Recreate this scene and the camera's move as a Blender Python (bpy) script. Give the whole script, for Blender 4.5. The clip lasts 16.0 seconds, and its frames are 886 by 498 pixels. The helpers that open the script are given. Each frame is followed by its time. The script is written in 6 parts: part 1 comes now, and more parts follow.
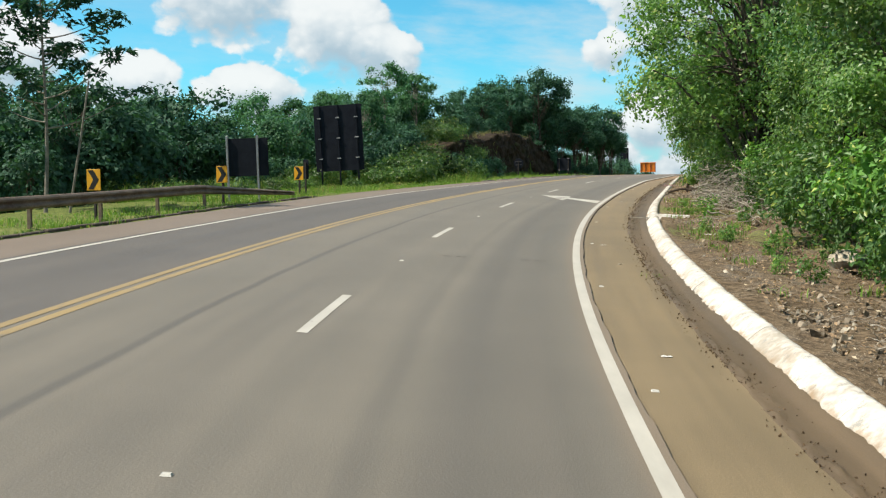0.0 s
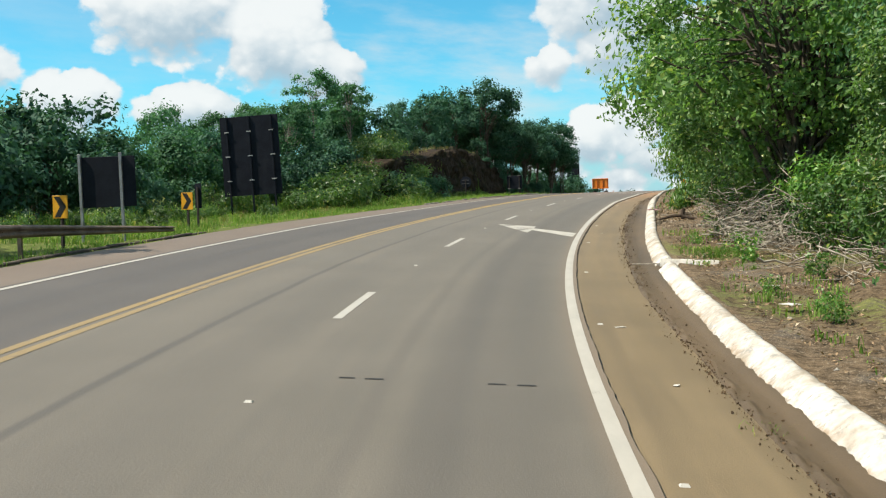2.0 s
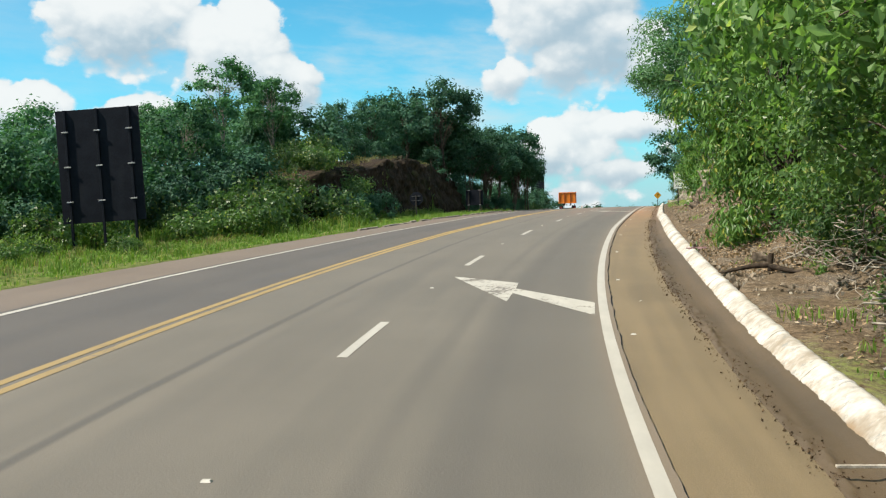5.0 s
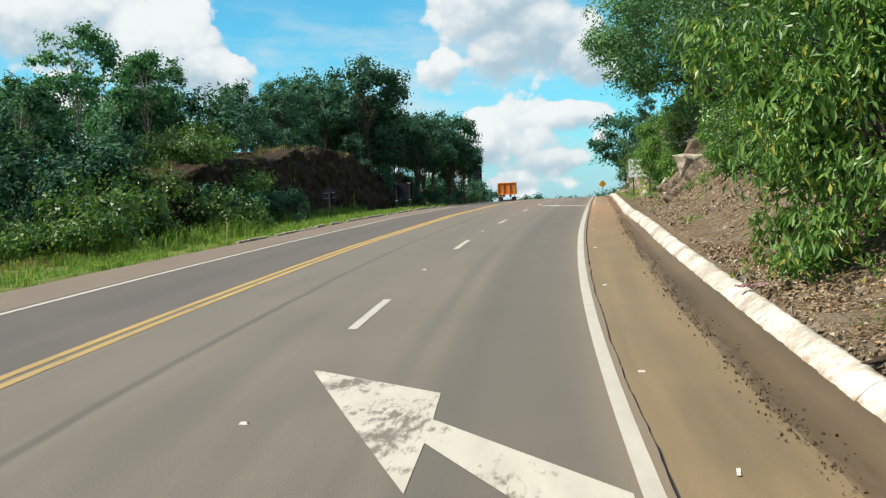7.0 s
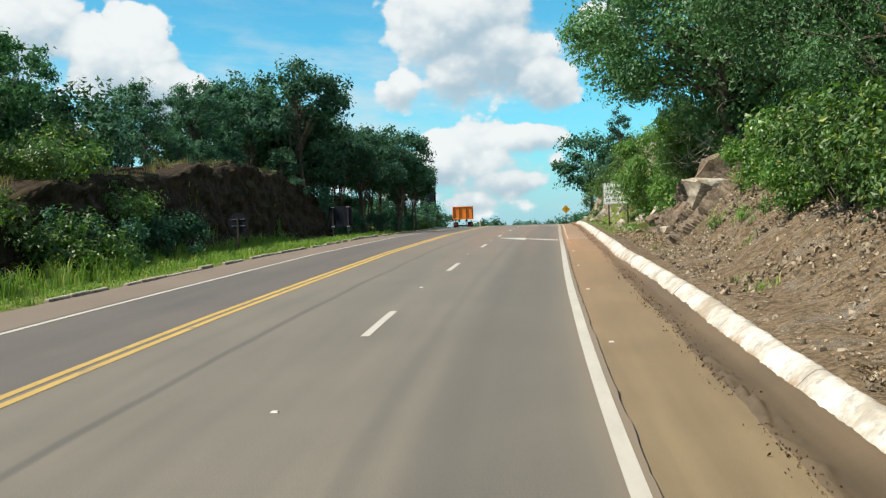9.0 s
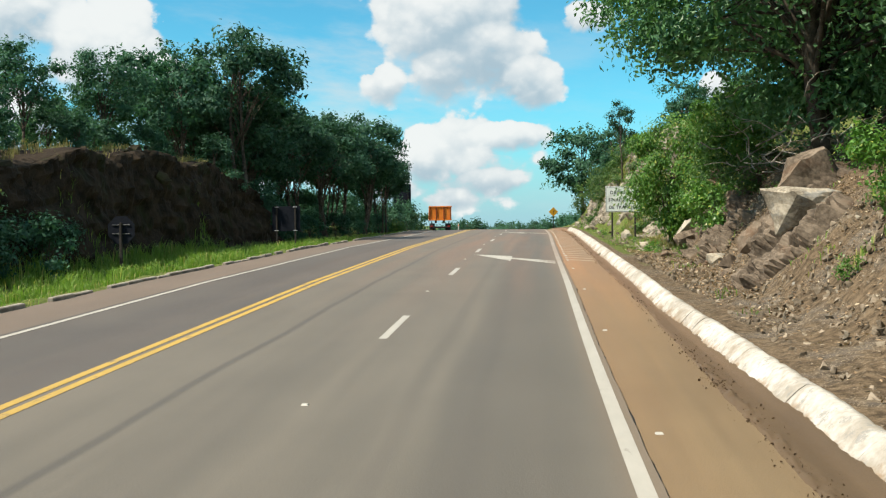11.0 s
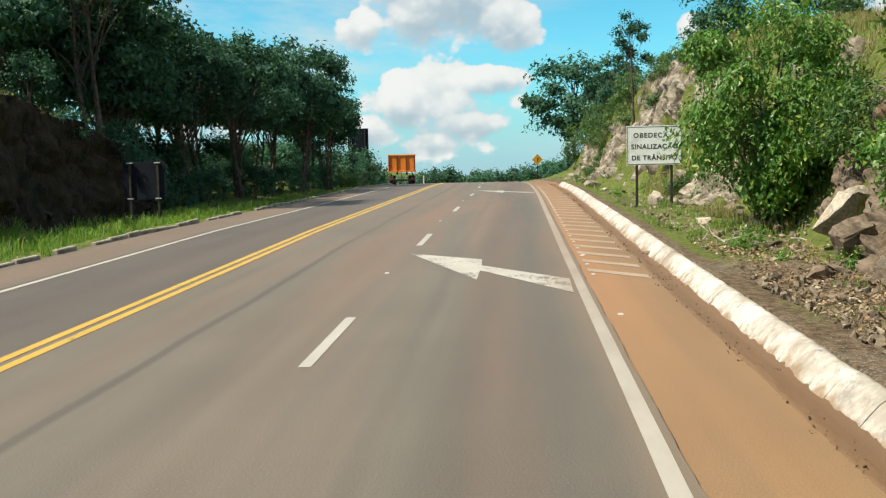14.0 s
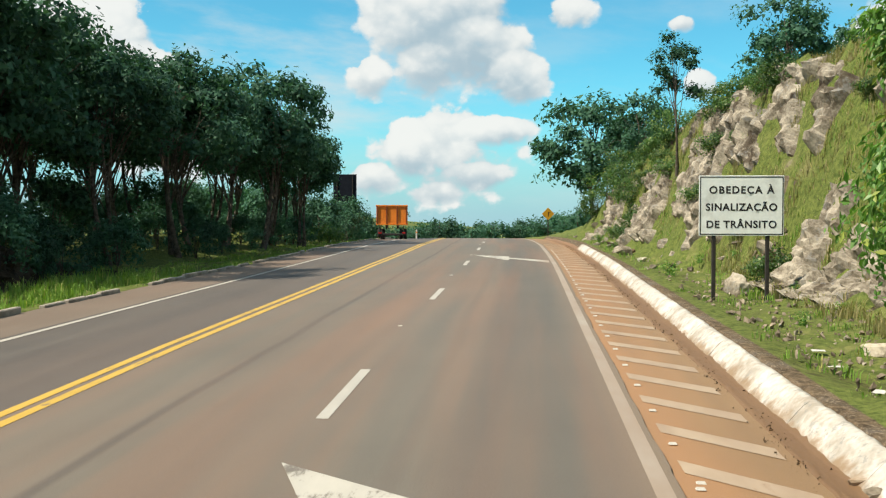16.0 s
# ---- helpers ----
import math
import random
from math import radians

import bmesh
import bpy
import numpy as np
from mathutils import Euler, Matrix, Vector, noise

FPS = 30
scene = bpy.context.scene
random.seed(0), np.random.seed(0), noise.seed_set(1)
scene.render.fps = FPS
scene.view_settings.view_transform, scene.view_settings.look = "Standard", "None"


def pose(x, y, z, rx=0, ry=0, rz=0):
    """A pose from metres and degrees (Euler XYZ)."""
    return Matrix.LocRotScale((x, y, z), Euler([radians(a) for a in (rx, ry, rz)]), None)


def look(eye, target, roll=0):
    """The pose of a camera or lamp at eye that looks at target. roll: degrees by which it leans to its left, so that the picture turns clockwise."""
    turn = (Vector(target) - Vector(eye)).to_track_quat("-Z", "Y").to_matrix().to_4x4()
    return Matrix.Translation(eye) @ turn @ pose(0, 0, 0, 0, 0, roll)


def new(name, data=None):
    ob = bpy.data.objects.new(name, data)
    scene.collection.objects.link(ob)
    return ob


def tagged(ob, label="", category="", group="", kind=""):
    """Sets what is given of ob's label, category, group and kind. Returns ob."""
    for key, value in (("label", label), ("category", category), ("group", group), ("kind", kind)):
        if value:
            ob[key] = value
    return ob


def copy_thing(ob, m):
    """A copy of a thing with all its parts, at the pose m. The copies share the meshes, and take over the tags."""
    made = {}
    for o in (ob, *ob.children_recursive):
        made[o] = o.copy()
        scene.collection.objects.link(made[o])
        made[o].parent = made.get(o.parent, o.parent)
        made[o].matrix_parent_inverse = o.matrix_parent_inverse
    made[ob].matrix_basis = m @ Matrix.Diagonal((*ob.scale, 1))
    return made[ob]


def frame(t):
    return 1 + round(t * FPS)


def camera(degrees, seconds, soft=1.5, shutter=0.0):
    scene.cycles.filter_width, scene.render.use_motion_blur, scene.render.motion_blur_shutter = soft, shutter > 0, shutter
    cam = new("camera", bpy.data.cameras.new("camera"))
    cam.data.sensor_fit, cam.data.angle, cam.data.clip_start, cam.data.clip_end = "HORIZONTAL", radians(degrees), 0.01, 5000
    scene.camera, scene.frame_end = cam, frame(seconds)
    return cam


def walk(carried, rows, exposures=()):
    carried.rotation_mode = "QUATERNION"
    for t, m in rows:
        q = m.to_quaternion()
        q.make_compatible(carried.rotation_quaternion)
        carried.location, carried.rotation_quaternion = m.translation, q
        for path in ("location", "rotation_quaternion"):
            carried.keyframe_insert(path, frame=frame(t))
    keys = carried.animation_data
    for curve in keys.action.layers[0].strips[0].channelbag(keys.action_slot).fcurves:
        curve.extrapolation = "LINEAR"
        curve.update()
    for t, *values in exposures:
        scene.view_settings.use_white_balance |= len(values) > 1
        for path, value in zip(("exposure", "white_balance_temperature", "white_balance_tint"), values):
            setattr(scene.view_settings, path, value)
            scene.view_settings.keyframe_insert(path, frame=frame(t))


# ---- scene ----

# ------------------------------------------------------------------ camera and walk
cam = camera(48.8, 16.0, soft=1.25)
ROWS = [
    (0.0, 0.194, 0.959, 2.156, 86.96, 0.60, 18.80),
    (0.5, -0.403, 3.252, 2.261, 88.11, 0.25, 18.43),
    (1.0, -1.103, 5.575, 2.421, 87.31, 0.88, 17.04),
    (1.5, -1.727, 7.873, 2.544, 88.02, 1.29, 16.53),
    (2.0, -2.418, 10.371, 2.680, 87.90, 1.35, 15.61),
    (2.5, -2.968, 12.644, 2.794, 87.55, 1.66, 14.58),
    (3.0, -3.571, 14.963, 2.922, 87.90, 1.53, 14.47),
    (3.5, -4.102, 17.448, 3.019, 88.26, 1.55, 14.95),
    (6.0, -6.277, 29.830, 3.696, 88.71, 2.43, 11.16),
    (6.5, -6.634, 32.751, 3.812, 87.75, 3.27, 10.33),
    (7.0, -6.964, 35.676, 3.926, 87.90, 2.80, 9.53),
    (7.5, -7.257, 38.304, 4.102, 88.45, 1.77, 9.22),
    (8.0, -7.507, 41.197, 4.231, 88.68, 1.48, 8.53),
    (8.5, -7.754, 44.051, 4.367, 89.25, 1.44, 8.26),
    (9.0, -7.959, 46.915, 4.508, 89.01, 1.93, 6.98),
    (9.5, -8.153, 49.942, 4.695, 88.56, 0.90, 7.31),
    (10.0, -8.293, 52.852, 4.905, 88.98, 0.89, 6.26),
    (12.5, -8.850, 67.708, 5.566, 88.30, 0.16, 5.56),
    (13.0, -8.867, 70.854, 5.693, 88.29, -0.79, 4.75),
    (13.5, -8.926, 73.828, 5.773, 86.98, 0.18, 5.16),
    (14.0, -8.963, 76.885, 5.853, 85.53, 1.21, 4.64),
    (14.5, -8.954, 79.990, 5.961, 86.18, 0.34, 4.87),
    (15.0, -9.022, 82.971, 6.058, 86.41, 1.22, 3.74),
    (15.5, -9.111, 86.128, 6.152, 87.33, 2.11, 3.70),
    (16.0, -9.188, 89.241, 6.292, 88.38, -0.05, 4.99),
]
walk(cam, [(t, pose(x, y, z, rx, ry, rz)) for t, x, y, z, rx, ry, rz in ROWS], exposures=[(0.0, 0.62, 6850.0, 10.0), (9.0, 0.60, 6850.0, 10.0), (13.0, 0.58, 7050.0, 10.0), (16.0, 0.58, 7100.0, 10.0)])

# ------------------------------------------------------------------ light
SUN_AZ, SUN_EL = -116.0, 52.0          # degrees from +y to the right, and above the horizon
sun_way = Vector((math.sin(radians(SUN_AZ)) * math.cos(radians(SUN_EL)), math.cos(radians(SUN_AZ)) * math.cos(radians(SUN_EL)), math.sin(radians(SUN_EL))))
sun = new("sun", bpy.data.lights.new("sun", "SUN"))
sun.data.energy, sun.data.angle, sun.data.color = 5.0, radians(0.6), (1.0, 0.94, 0.83)
sun.matrix_world = look(sun_way * 200, (0, 0, 0))


class Nodes:
    """Short hand for a node tree."""

    def __init__(self, tree):
        self.tree = tree
        tree.nodes.clear()

    def add(self, kind, **inputs):
        n = self.tree.nodes.new(kind)
        for key, value in inputs.items():
            name = key.replace("_", " ")
            sock = n.inputs[int(key[1:])] if key[0] == "i" and key[1:].isdigit() else n.inputs[name]
            self.put(value, sock)
        return n

    def put(self, value, sock):
        if isinstance(value, bpy.types.NodeSocket):
            self.tree.links.new(value, sock)
        elif isinstance(value, bpy.types.Node):
            self.tree.links.new(value.outputs[0], sock)
        else:
            sock.default_value = value

    def math(self, op, a, b=0.0, c=0.0, clamp=False):
        n = self.add("ShaderNodeMath", i0=a, i1=b, i2=c)
        n.operation, n.use_clamp = op, clamp
        return n.outputs[0]

    def mix(self, f, a, b, blend="MIX"):
        n = self.tree.nodes.new("ShaderNodeMix")
        n.data_type, n.blend_type = "RGBA", blend
        self.put(f, n.inputs[0])
        self.put(a if not isinstance(a, tuple) else (*a, 1)[:4], n.inputs[6])
        self.put(b if not isinstance(b, tuple) else (*b, 1)[:4], n.inputs[7])
        return n.outputs[2]

    def noise(self, vec, scale, detail=3.0, rough=0.55, out=0):
        return self.add("ShaderNodeTexNoise", Vector=vec, Scale=scale, Detail=detail, Roughness=rough).outputs[out]

    def ramp(self, f, lo, hi):
        """0 at lo, 1 at hi, smooth."""
        n = self.add("ShaderNodeMapRange", i0=f, i1=lo, i2=hi, i3=0.0, i4=1.0)
        n.interpolation_type = "SMOOTHSTEP"
        return n.outputs[0]


def build_world():
    world = bpy.data.worlds.new("sky")
    scene.world = world
    world.use_nodes = True
    n = Nodes(world.node_tree)
    sky = n.add("ShaderNodeTexSky")
    sky.sky_type, sky.sun_disc, sky.sun_elevation, sky.sun_rotation = "NISHITA", False, radians(SUN_EL), radians(SUN_AZ)
    sky.altitude, sky.air_density, sky.dust_density, sky.ozone_density = 600.0, 1.0, 0.3, 2.0
    co = n.add("ShaderNodeTexCoord").outputs["Generated"]
    xyz = n.add("ShaderNodeSeparateXYZ", i0=co)
    az = n.math("MULTIPLY", n.math("ARCTAN2", xyz.outputs[0], xyz.outputs[1]), 57.2958)
    el = n.math("MULTIPLY", n.math("ARCSINE", xyz.outputs[2]), 57.2958)
    flat = n.add("ShaderNodeCombineXYZ", i0=az, i1=n.math("MULTIPLY", el, 1.25), i2=0.0).outputs[0]
    big = n.noise(flat, 0.16, 2.0, 0.5)
    fine = n.noise(flat, 0.36, 8.0, 0.60)
    # azimuth, elevation, half width, half height, weight
    heaps = [(-31.0, 11.6, 4.6, 2.9, 1.1), (-24.6, 9.8, 3.4, 3.2, 1.2), (-22.0, 8.0, 2.4, 2.0, 1.05), (-36.2, 6.4, 2.8, 2.0, 1.1),
             (-30.0, 6.0, 3.4, 1.7, 1.05), (-42.0, 7.8, 3.4, 2.6, 1.0), (-5.2, 12.4, 4.6, 4.0, 1.25), (-2.6, 9.6, 3.2, 2.2, 1.1),
             (-0.6, 8.2, 2.0, 1.7, 1.05), (-9.2, 8.2, 1.6, 1.5, 0.9), (-6.0, 8.6, 2.2, 1.8, 1.0), (-7.0, 4.2, 1.5, 2.0, 1.0), (-1.9, 5.2, 2.7, 1.1, 0.95),
             (-9.0, 2.4, 1.9, 1.2, 0.85), (-2.8, 2.6, 2.6, 1.0, 0.85), (-5.4, 1.6, 2.2, 0.9, 0.7), (2.4, 11.8, 2.0, 1.2, 0.75), (9.6, 7.7, 1.2, 1.1, 0.8), (8.7, 11.0, 1.0, 0.6, 0.7),
             (-18.0, 3.0, 9.0, 1.2, 0.55), (-4.6, 4.0, 6.5, 4.2, 0.55), (24.0, 9.0, 8.0, 4.0, 0.9)]
    dens, lift = None, None
    for a, e, ra, re, w in heaps:
        dx = n.math("DIVIDE", n.math("SUBTRACT", az, a), ra)
        dy = n.math("DIVIDE", n.math("SUBTRACT", el, e), re)
        d = n.math("SUBTRACT", w, n.math("ADD", n.math("MULTIPLY", dx, dx), n.math("MULTIPLY", dy, dy)))
        up = n.math("MULTIPLY", n.math("ADD", dy, n.math("MULTIPLY", dx, -0.25)), n.math("MAXIMUM", d, 0.0))
        dens = d if dens is None else n.math("SMOOTH_MAX", dens, d, 0.3)
        lift = up if lift is None else n.math("ADD", lift, up)
    # scattered heaps over the rest of the sky
    rest = n.math("MULTIPLY_ADD", n.noise(co, 2.2, 4.0), 3.2, -1.45)
    high = n.ramp(el, 14.0, 22.0)
    away = n.ramp(n.math("ABSOLUTE", n.math("ADD", az, 15.0)), 34.0, 50.0)
    rest = n.math("SUBTRACT", rest, n.math("SUBTRACT", 4.0, n.math("MULTIPLY", n.math("MAXIMUM", high, away), 4.0)))
    dens = n.math("MAXIMUM", n.math("MAXIMUM", dens, -1.2), rest)
    # round billows: cells at two sizes, warped by fine noise
    warp = n.add("ShaderNodeVectorMath", i0=flat, i1=n.add("ShaderNodeVectorMath", i0=n.noise(flat, 0.9, 4.0, 0.6, 1), i1=(1.1, 1.1, 0.0)).outputs[0]).outputs[0]
    puff = n.add("ShaderNodeTexVoronoi", Vector=warp, Scale=0.72)
    puff.feature = "SMOOTH_F1"
    small = n.add("ShaderNodeTexVoronoi", Vector=warp, Scale=1.7)
    small.feature = "SMOOTH_F1"
    billow = n.math("ADD", n.math("MULTIPLY", puff.outputs[0], 0.75), n.math("MULTIPLY", small.outputs[0], 0.35))
    rough = n.math("ADD", n.math("MULTIPLY_ADD", fine, 1.3, -0.65), n.math("ADD", n.math("MULTIPLY_ADD", billow, -1.3, 0.62), n.math("MULTIPLY_ADD", big, 1.0, -0.5)))
    thick = n.math("ADD", dens, rough)
    # crisp tops, soft lower edges
    under = n.ramp(lift, 0.25, -0.35)
    cover = n.ramp(n.math("DIVIDE", thick, n.math("MULTIPLY_ADD", under, 0.65, 0.16)), 0.0, 1.0)
    # thin veils, drawn out level
    thin_co = n.add("ShaderNodeCombineXYZ", i0=n.math("MULTIPLY", az, 0.05), i1=n.math("MULTIPLY_ADD", el, 0.17, n.math("MULTIPLY", az, 0.012)), i2=3.0).outputs[0]
    veil = n.ramp(n.noise(thin_co, 1.0, 7.0, 0.6), 0.44, 0.66)
    band = n.math("MULTIPLY", n.ramp(n.math("ABSOLUTE", n.math("SUBTRACT", el, 8.0)), 6.5, 1.0), n.ramp(n.math("ABSOLUTE", n.math("ADD", az, 16.0)), 16.0, 4.0))
    veil = n.math("MULTIPLY", veil, n.math("MULTIPLY_ADD", band, 0.55, 0.22))
    # shade: white where the heaps bulge up to the light, blue-grey below
    tone = n.math("ADD", n.math("MULTIPLY", n.ramp(lift, -0.75, 0.65), 0.75), n.math("ADD", n.math("MULTIPLY_ADD", billow, -0.55, 0.38), n.math("MULTIPLY_ADD", fine, 0.5, -0.25)), clamp=True)
    white = n.mix(n.ramp(tone, 0.12, 0.80), (0.40, 0.55, 0.67), (0.86, 0.92, 0.96))
    blue = n.mix(1.0, sky.outputs[0], (0.052, 0.158, 0.167), "MULTIPLY")
    haze = n.ramp(el, 8.0, -1.0)
    blue = n.mix(n.math("MULTIPLY", haze, 0.95), blue, (0.36, 0.61, 0.76))
    blue = n.mix(veil, blue, (0.68, 0.77, 0.83))
    full = n.mix(n.math("MULTIPLY", cover, 0.97), blue, white)
    bg = n.add("ShaderNodeBackground", Color=full, Strength=0.67)
    n.add("ShaderNodeOutputWorld", Surface=bg)


build_world()

# ------------------------------------------------------------------ materials
MATS = {}


def material(name, colours, scale=4.0, rough=0.85, bump=0.2, bump_scale=None, metal=0.0, island=0.0, stain=None, coord="Object", spec=0.35, detail=5.0, pits=0.0, splash=0.0):
    """Two colours mixed by two scales of noise, with bump; island: how far single pieces differ; stain: a third colour in patches."""
    if name in MATS:
        return MATS[name]
    m = bpy.data.materials.new(name)
    m.use_nodes = True
    n = Nodes(m.node_tree)
    co = n.add("ShaderNodeNewGeometry").outputs["Position"] if coord == "World" else n.add("ShaderNodeTexCoord").outputs[coord]
    a = n.noise(co, scale, detail)
    b = n.noise(co, scale * 9.0, 3.0)
    f = n.ramp(n.math("ADD", n.math("MULTIPLY", a, 0.65), n.math("MULTIPLY", b, 0.35)), 0.34, 0.66)
    col = n.mix(f, colours[0], colours[1])
    if stain:
        col = n.mix(n.math("MULTIPLY", n.ramp(n.noise(co, scale * 0.45, 6.0, 0.65), 0.52, 0.66), stain[3]), col, stain[:3])
    if pits:
        col = n.mix(n.math("MULTIPLY", n.ramp(n.noise(co, pits, 7.0, 0.78), 0.54, 0.62), 0.7), col, (0.215, 0.215, 0.205))
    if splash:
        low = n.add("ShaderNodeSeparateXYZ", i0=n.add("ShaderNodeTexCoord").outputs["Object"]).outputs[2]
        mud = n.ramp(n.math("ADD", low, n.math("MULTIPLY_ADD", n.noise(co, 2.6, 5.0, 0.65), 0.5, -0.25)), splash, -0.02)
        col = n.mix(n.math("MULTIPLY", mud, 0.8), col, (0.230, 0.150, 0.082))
    if island:
        rnd = n.add("ShaderNodeNewGeometry").outputs["Random Per Island"]
        v = n.math("MULTIPLY_ADD", rnd, island * 2, 1 - island)
        col = n.mix(1.0, col, n.add("ShaderNodeCombineXYZ", i0=v, i1=v, i2=v).outputs[0], "MULTIPLY")
    h = n.noise(co, bump_scale or scale * 12, 4.0)
    bp = n.add("ShaderNodeBump", Strength=bump, Distance=0.02, Height=h)
    bsdf = n.add("ShaderNodeBsdfPrincipled", Base_Color=col, Roughness=rough, Metallic=metal, Normal=bp)
    bsdf.inputs["Specular IOR Level"].default_value = spec
    n.add("ShaderNodeOutputMaterial", Surface=bsdf)
    MATS[name] = m
    return m


def leaf_material(name, dark, light, yellow=None, gloss=0.45, through_light=0.35, spec=0.4):
    if name in MATS:
        return MATS[name]
    m = bpy.data.materials.new(name)
    m.use_nodes = True
    n = Nodes(m.node_tree)
    co = n.add("ShaderNodeTexCoord").outputs["Object"]
    rnd = n.add("ShaderNodeNewGeometry").outputs["Random Per Island"]
    big = n.noise(co, 0.6, 3.0)
    f = n.math("ADD", n.math("MULTIPLY", rnd, 0.6), n.math("MULTIPLY_ADD", big, 1.2, -0.4), clamp=True)
    col = n.mix(f, dark, light)
    if yellow:
        col = n.mix(n.ramp(n.math("FRACT", n.math("MULTIPLY", rnd, 7.31)), 0.90, 0.95), col, yellow)
    who = n.add("ShaderNodeObjectInfo").outputs["Random"]
    v = n.math("MULTIPLY_ADD", who, 0.5, 0.75)
    col = n.mix(1.0, col, n.add("ShaderNodeCombineXYZ", i0=v, i1=v, i2=v).outputs[0], "MULTIPLY")
    bsdf = n.add("ShaderNodeBsdfPrincipled", Base_Color=col, Roughness=gloss)
    bsdf.inputs["Specular IOR Level"].default_value = spec
    thin = n.add("ShaderNodeBsdfTranslucent", Color=n.mix(1.0, col, (1.15, 1.35, 0.65), "MULTIPLY"))
    both = n.add("ShaderNodeMixShader", i0=through_light, i1=bsdf, i2=thin)
    n.add("ShaderNodeOutputMaterial", Surface=both)
    MATS[name] = m
    return m


def asphalt_material(name, base, dust, tracks, red, edge_dust=0.0, earth=(0.212, 0.117, 0.074), even=0.0, begin=42.0):
    """Worn asphalt; the map's u runs across the road and v along it, in metres. tracks: (u, half width, depth) of darker bands."""
    if name in MATS:
        return MATS[name]
    m = bpy.data.materials.new(name)
    m.use_nodes = True
    n = Nodes(m.node_tree)
    uv = n.add("ShaderNodeUVMap").outputs[0]
    sep = n.add("ShaderNodeSeparateXYZ", i0=uv)
    u, v = sep.outputs[0], sep.outputs[1]
    long = n.add("ShaderNodeCombineXYZ", i0=n.math("MULTIPLY", u, 1.6), i1=n.math("MULTIPLY", v, 0.07), i2=0.0).outputs[0]
    streak = n.noise(long, 1.6, 6.0, 0.6)
    patch = n.noise(uv, 0.35, 5.0, 0.6)
    grain = n.noise(uv, 55.0, 3.0, 0.7)
    col = n.mix(n.ramp(n.math("ADD", n.math("MULTIPLY", streak, 0.6), n.math("MULTIPLY", patch, 0.4)), 0.30, 0.72), base, dust)
    wob = n.math("MULTIPLY_ADD", n.noise(n.add("ShaderNodeCombineXYZ", i0=3.0, i1=n.math("MULTIPLY", v, 0.12), i2=0.0).outputs[0], 1.0, 3.0), 0.3, -0.15)
    uu = n.math("ADD", u, wob)
    for at_u, half, depth in tracks:
        d = n.math("ABSOLUTE", n.math("SUBTRACT", uu, at_u))
        f = n.ramp(d, half, half * 0.2)
        f = n.math("MULTIPLY", f, n.math("MULTIPLY_ADD", streak, depth * 1.2, depth * 0.4))
        col = n.mix(f, col, (0.039, 0.037, 0.037))
    # red earth carried onto the road further up the hill
    f = n.math("MULTIPLY", n.math("MULTIPLY", n.ramp(v, begin, 108.0), n.math("MULTIPLY_ADD", n.ramp(n.noise(long, 0.45, 4.0), 0.36, 0.72), 1.0 - even, even)), red)
    col = n.mix(f, col, earth)
    side = n.math("MULTIPLY", n.ramp(u, 1.35, 1.8), edge_dust)
    col = n.mix(side, col, (0.166, 0.127, 0.090))
    g = n.math("MULTIPLY_ADD", grain, 0.7, 0.65)
    col = n.mix(1.0, col, n.add("ShaderNodeCombineXYZ", i0=g, i1=g, i2=g).outputs[0], "MULTIPLY")
    bp = n.add("ShaderNodeBump", Strength=0.35, Distance=0.012, Height=n.noise(uv, 38.0, 3.0, 0.7))
    bsdf = n.add("ShaderNodeBsdfPrincipled", Base_Color=col, Roughness=n.math("MULTIPLY_ADD", streak, 0.2, 0.58), Normal=bp)
    bsdf.inputs["Specular IOR Level"].default_value = 0.45
    n.add("ShaderNodeOutputMaterial", Surface=bsdf)
    MATS[name] = m
    return m


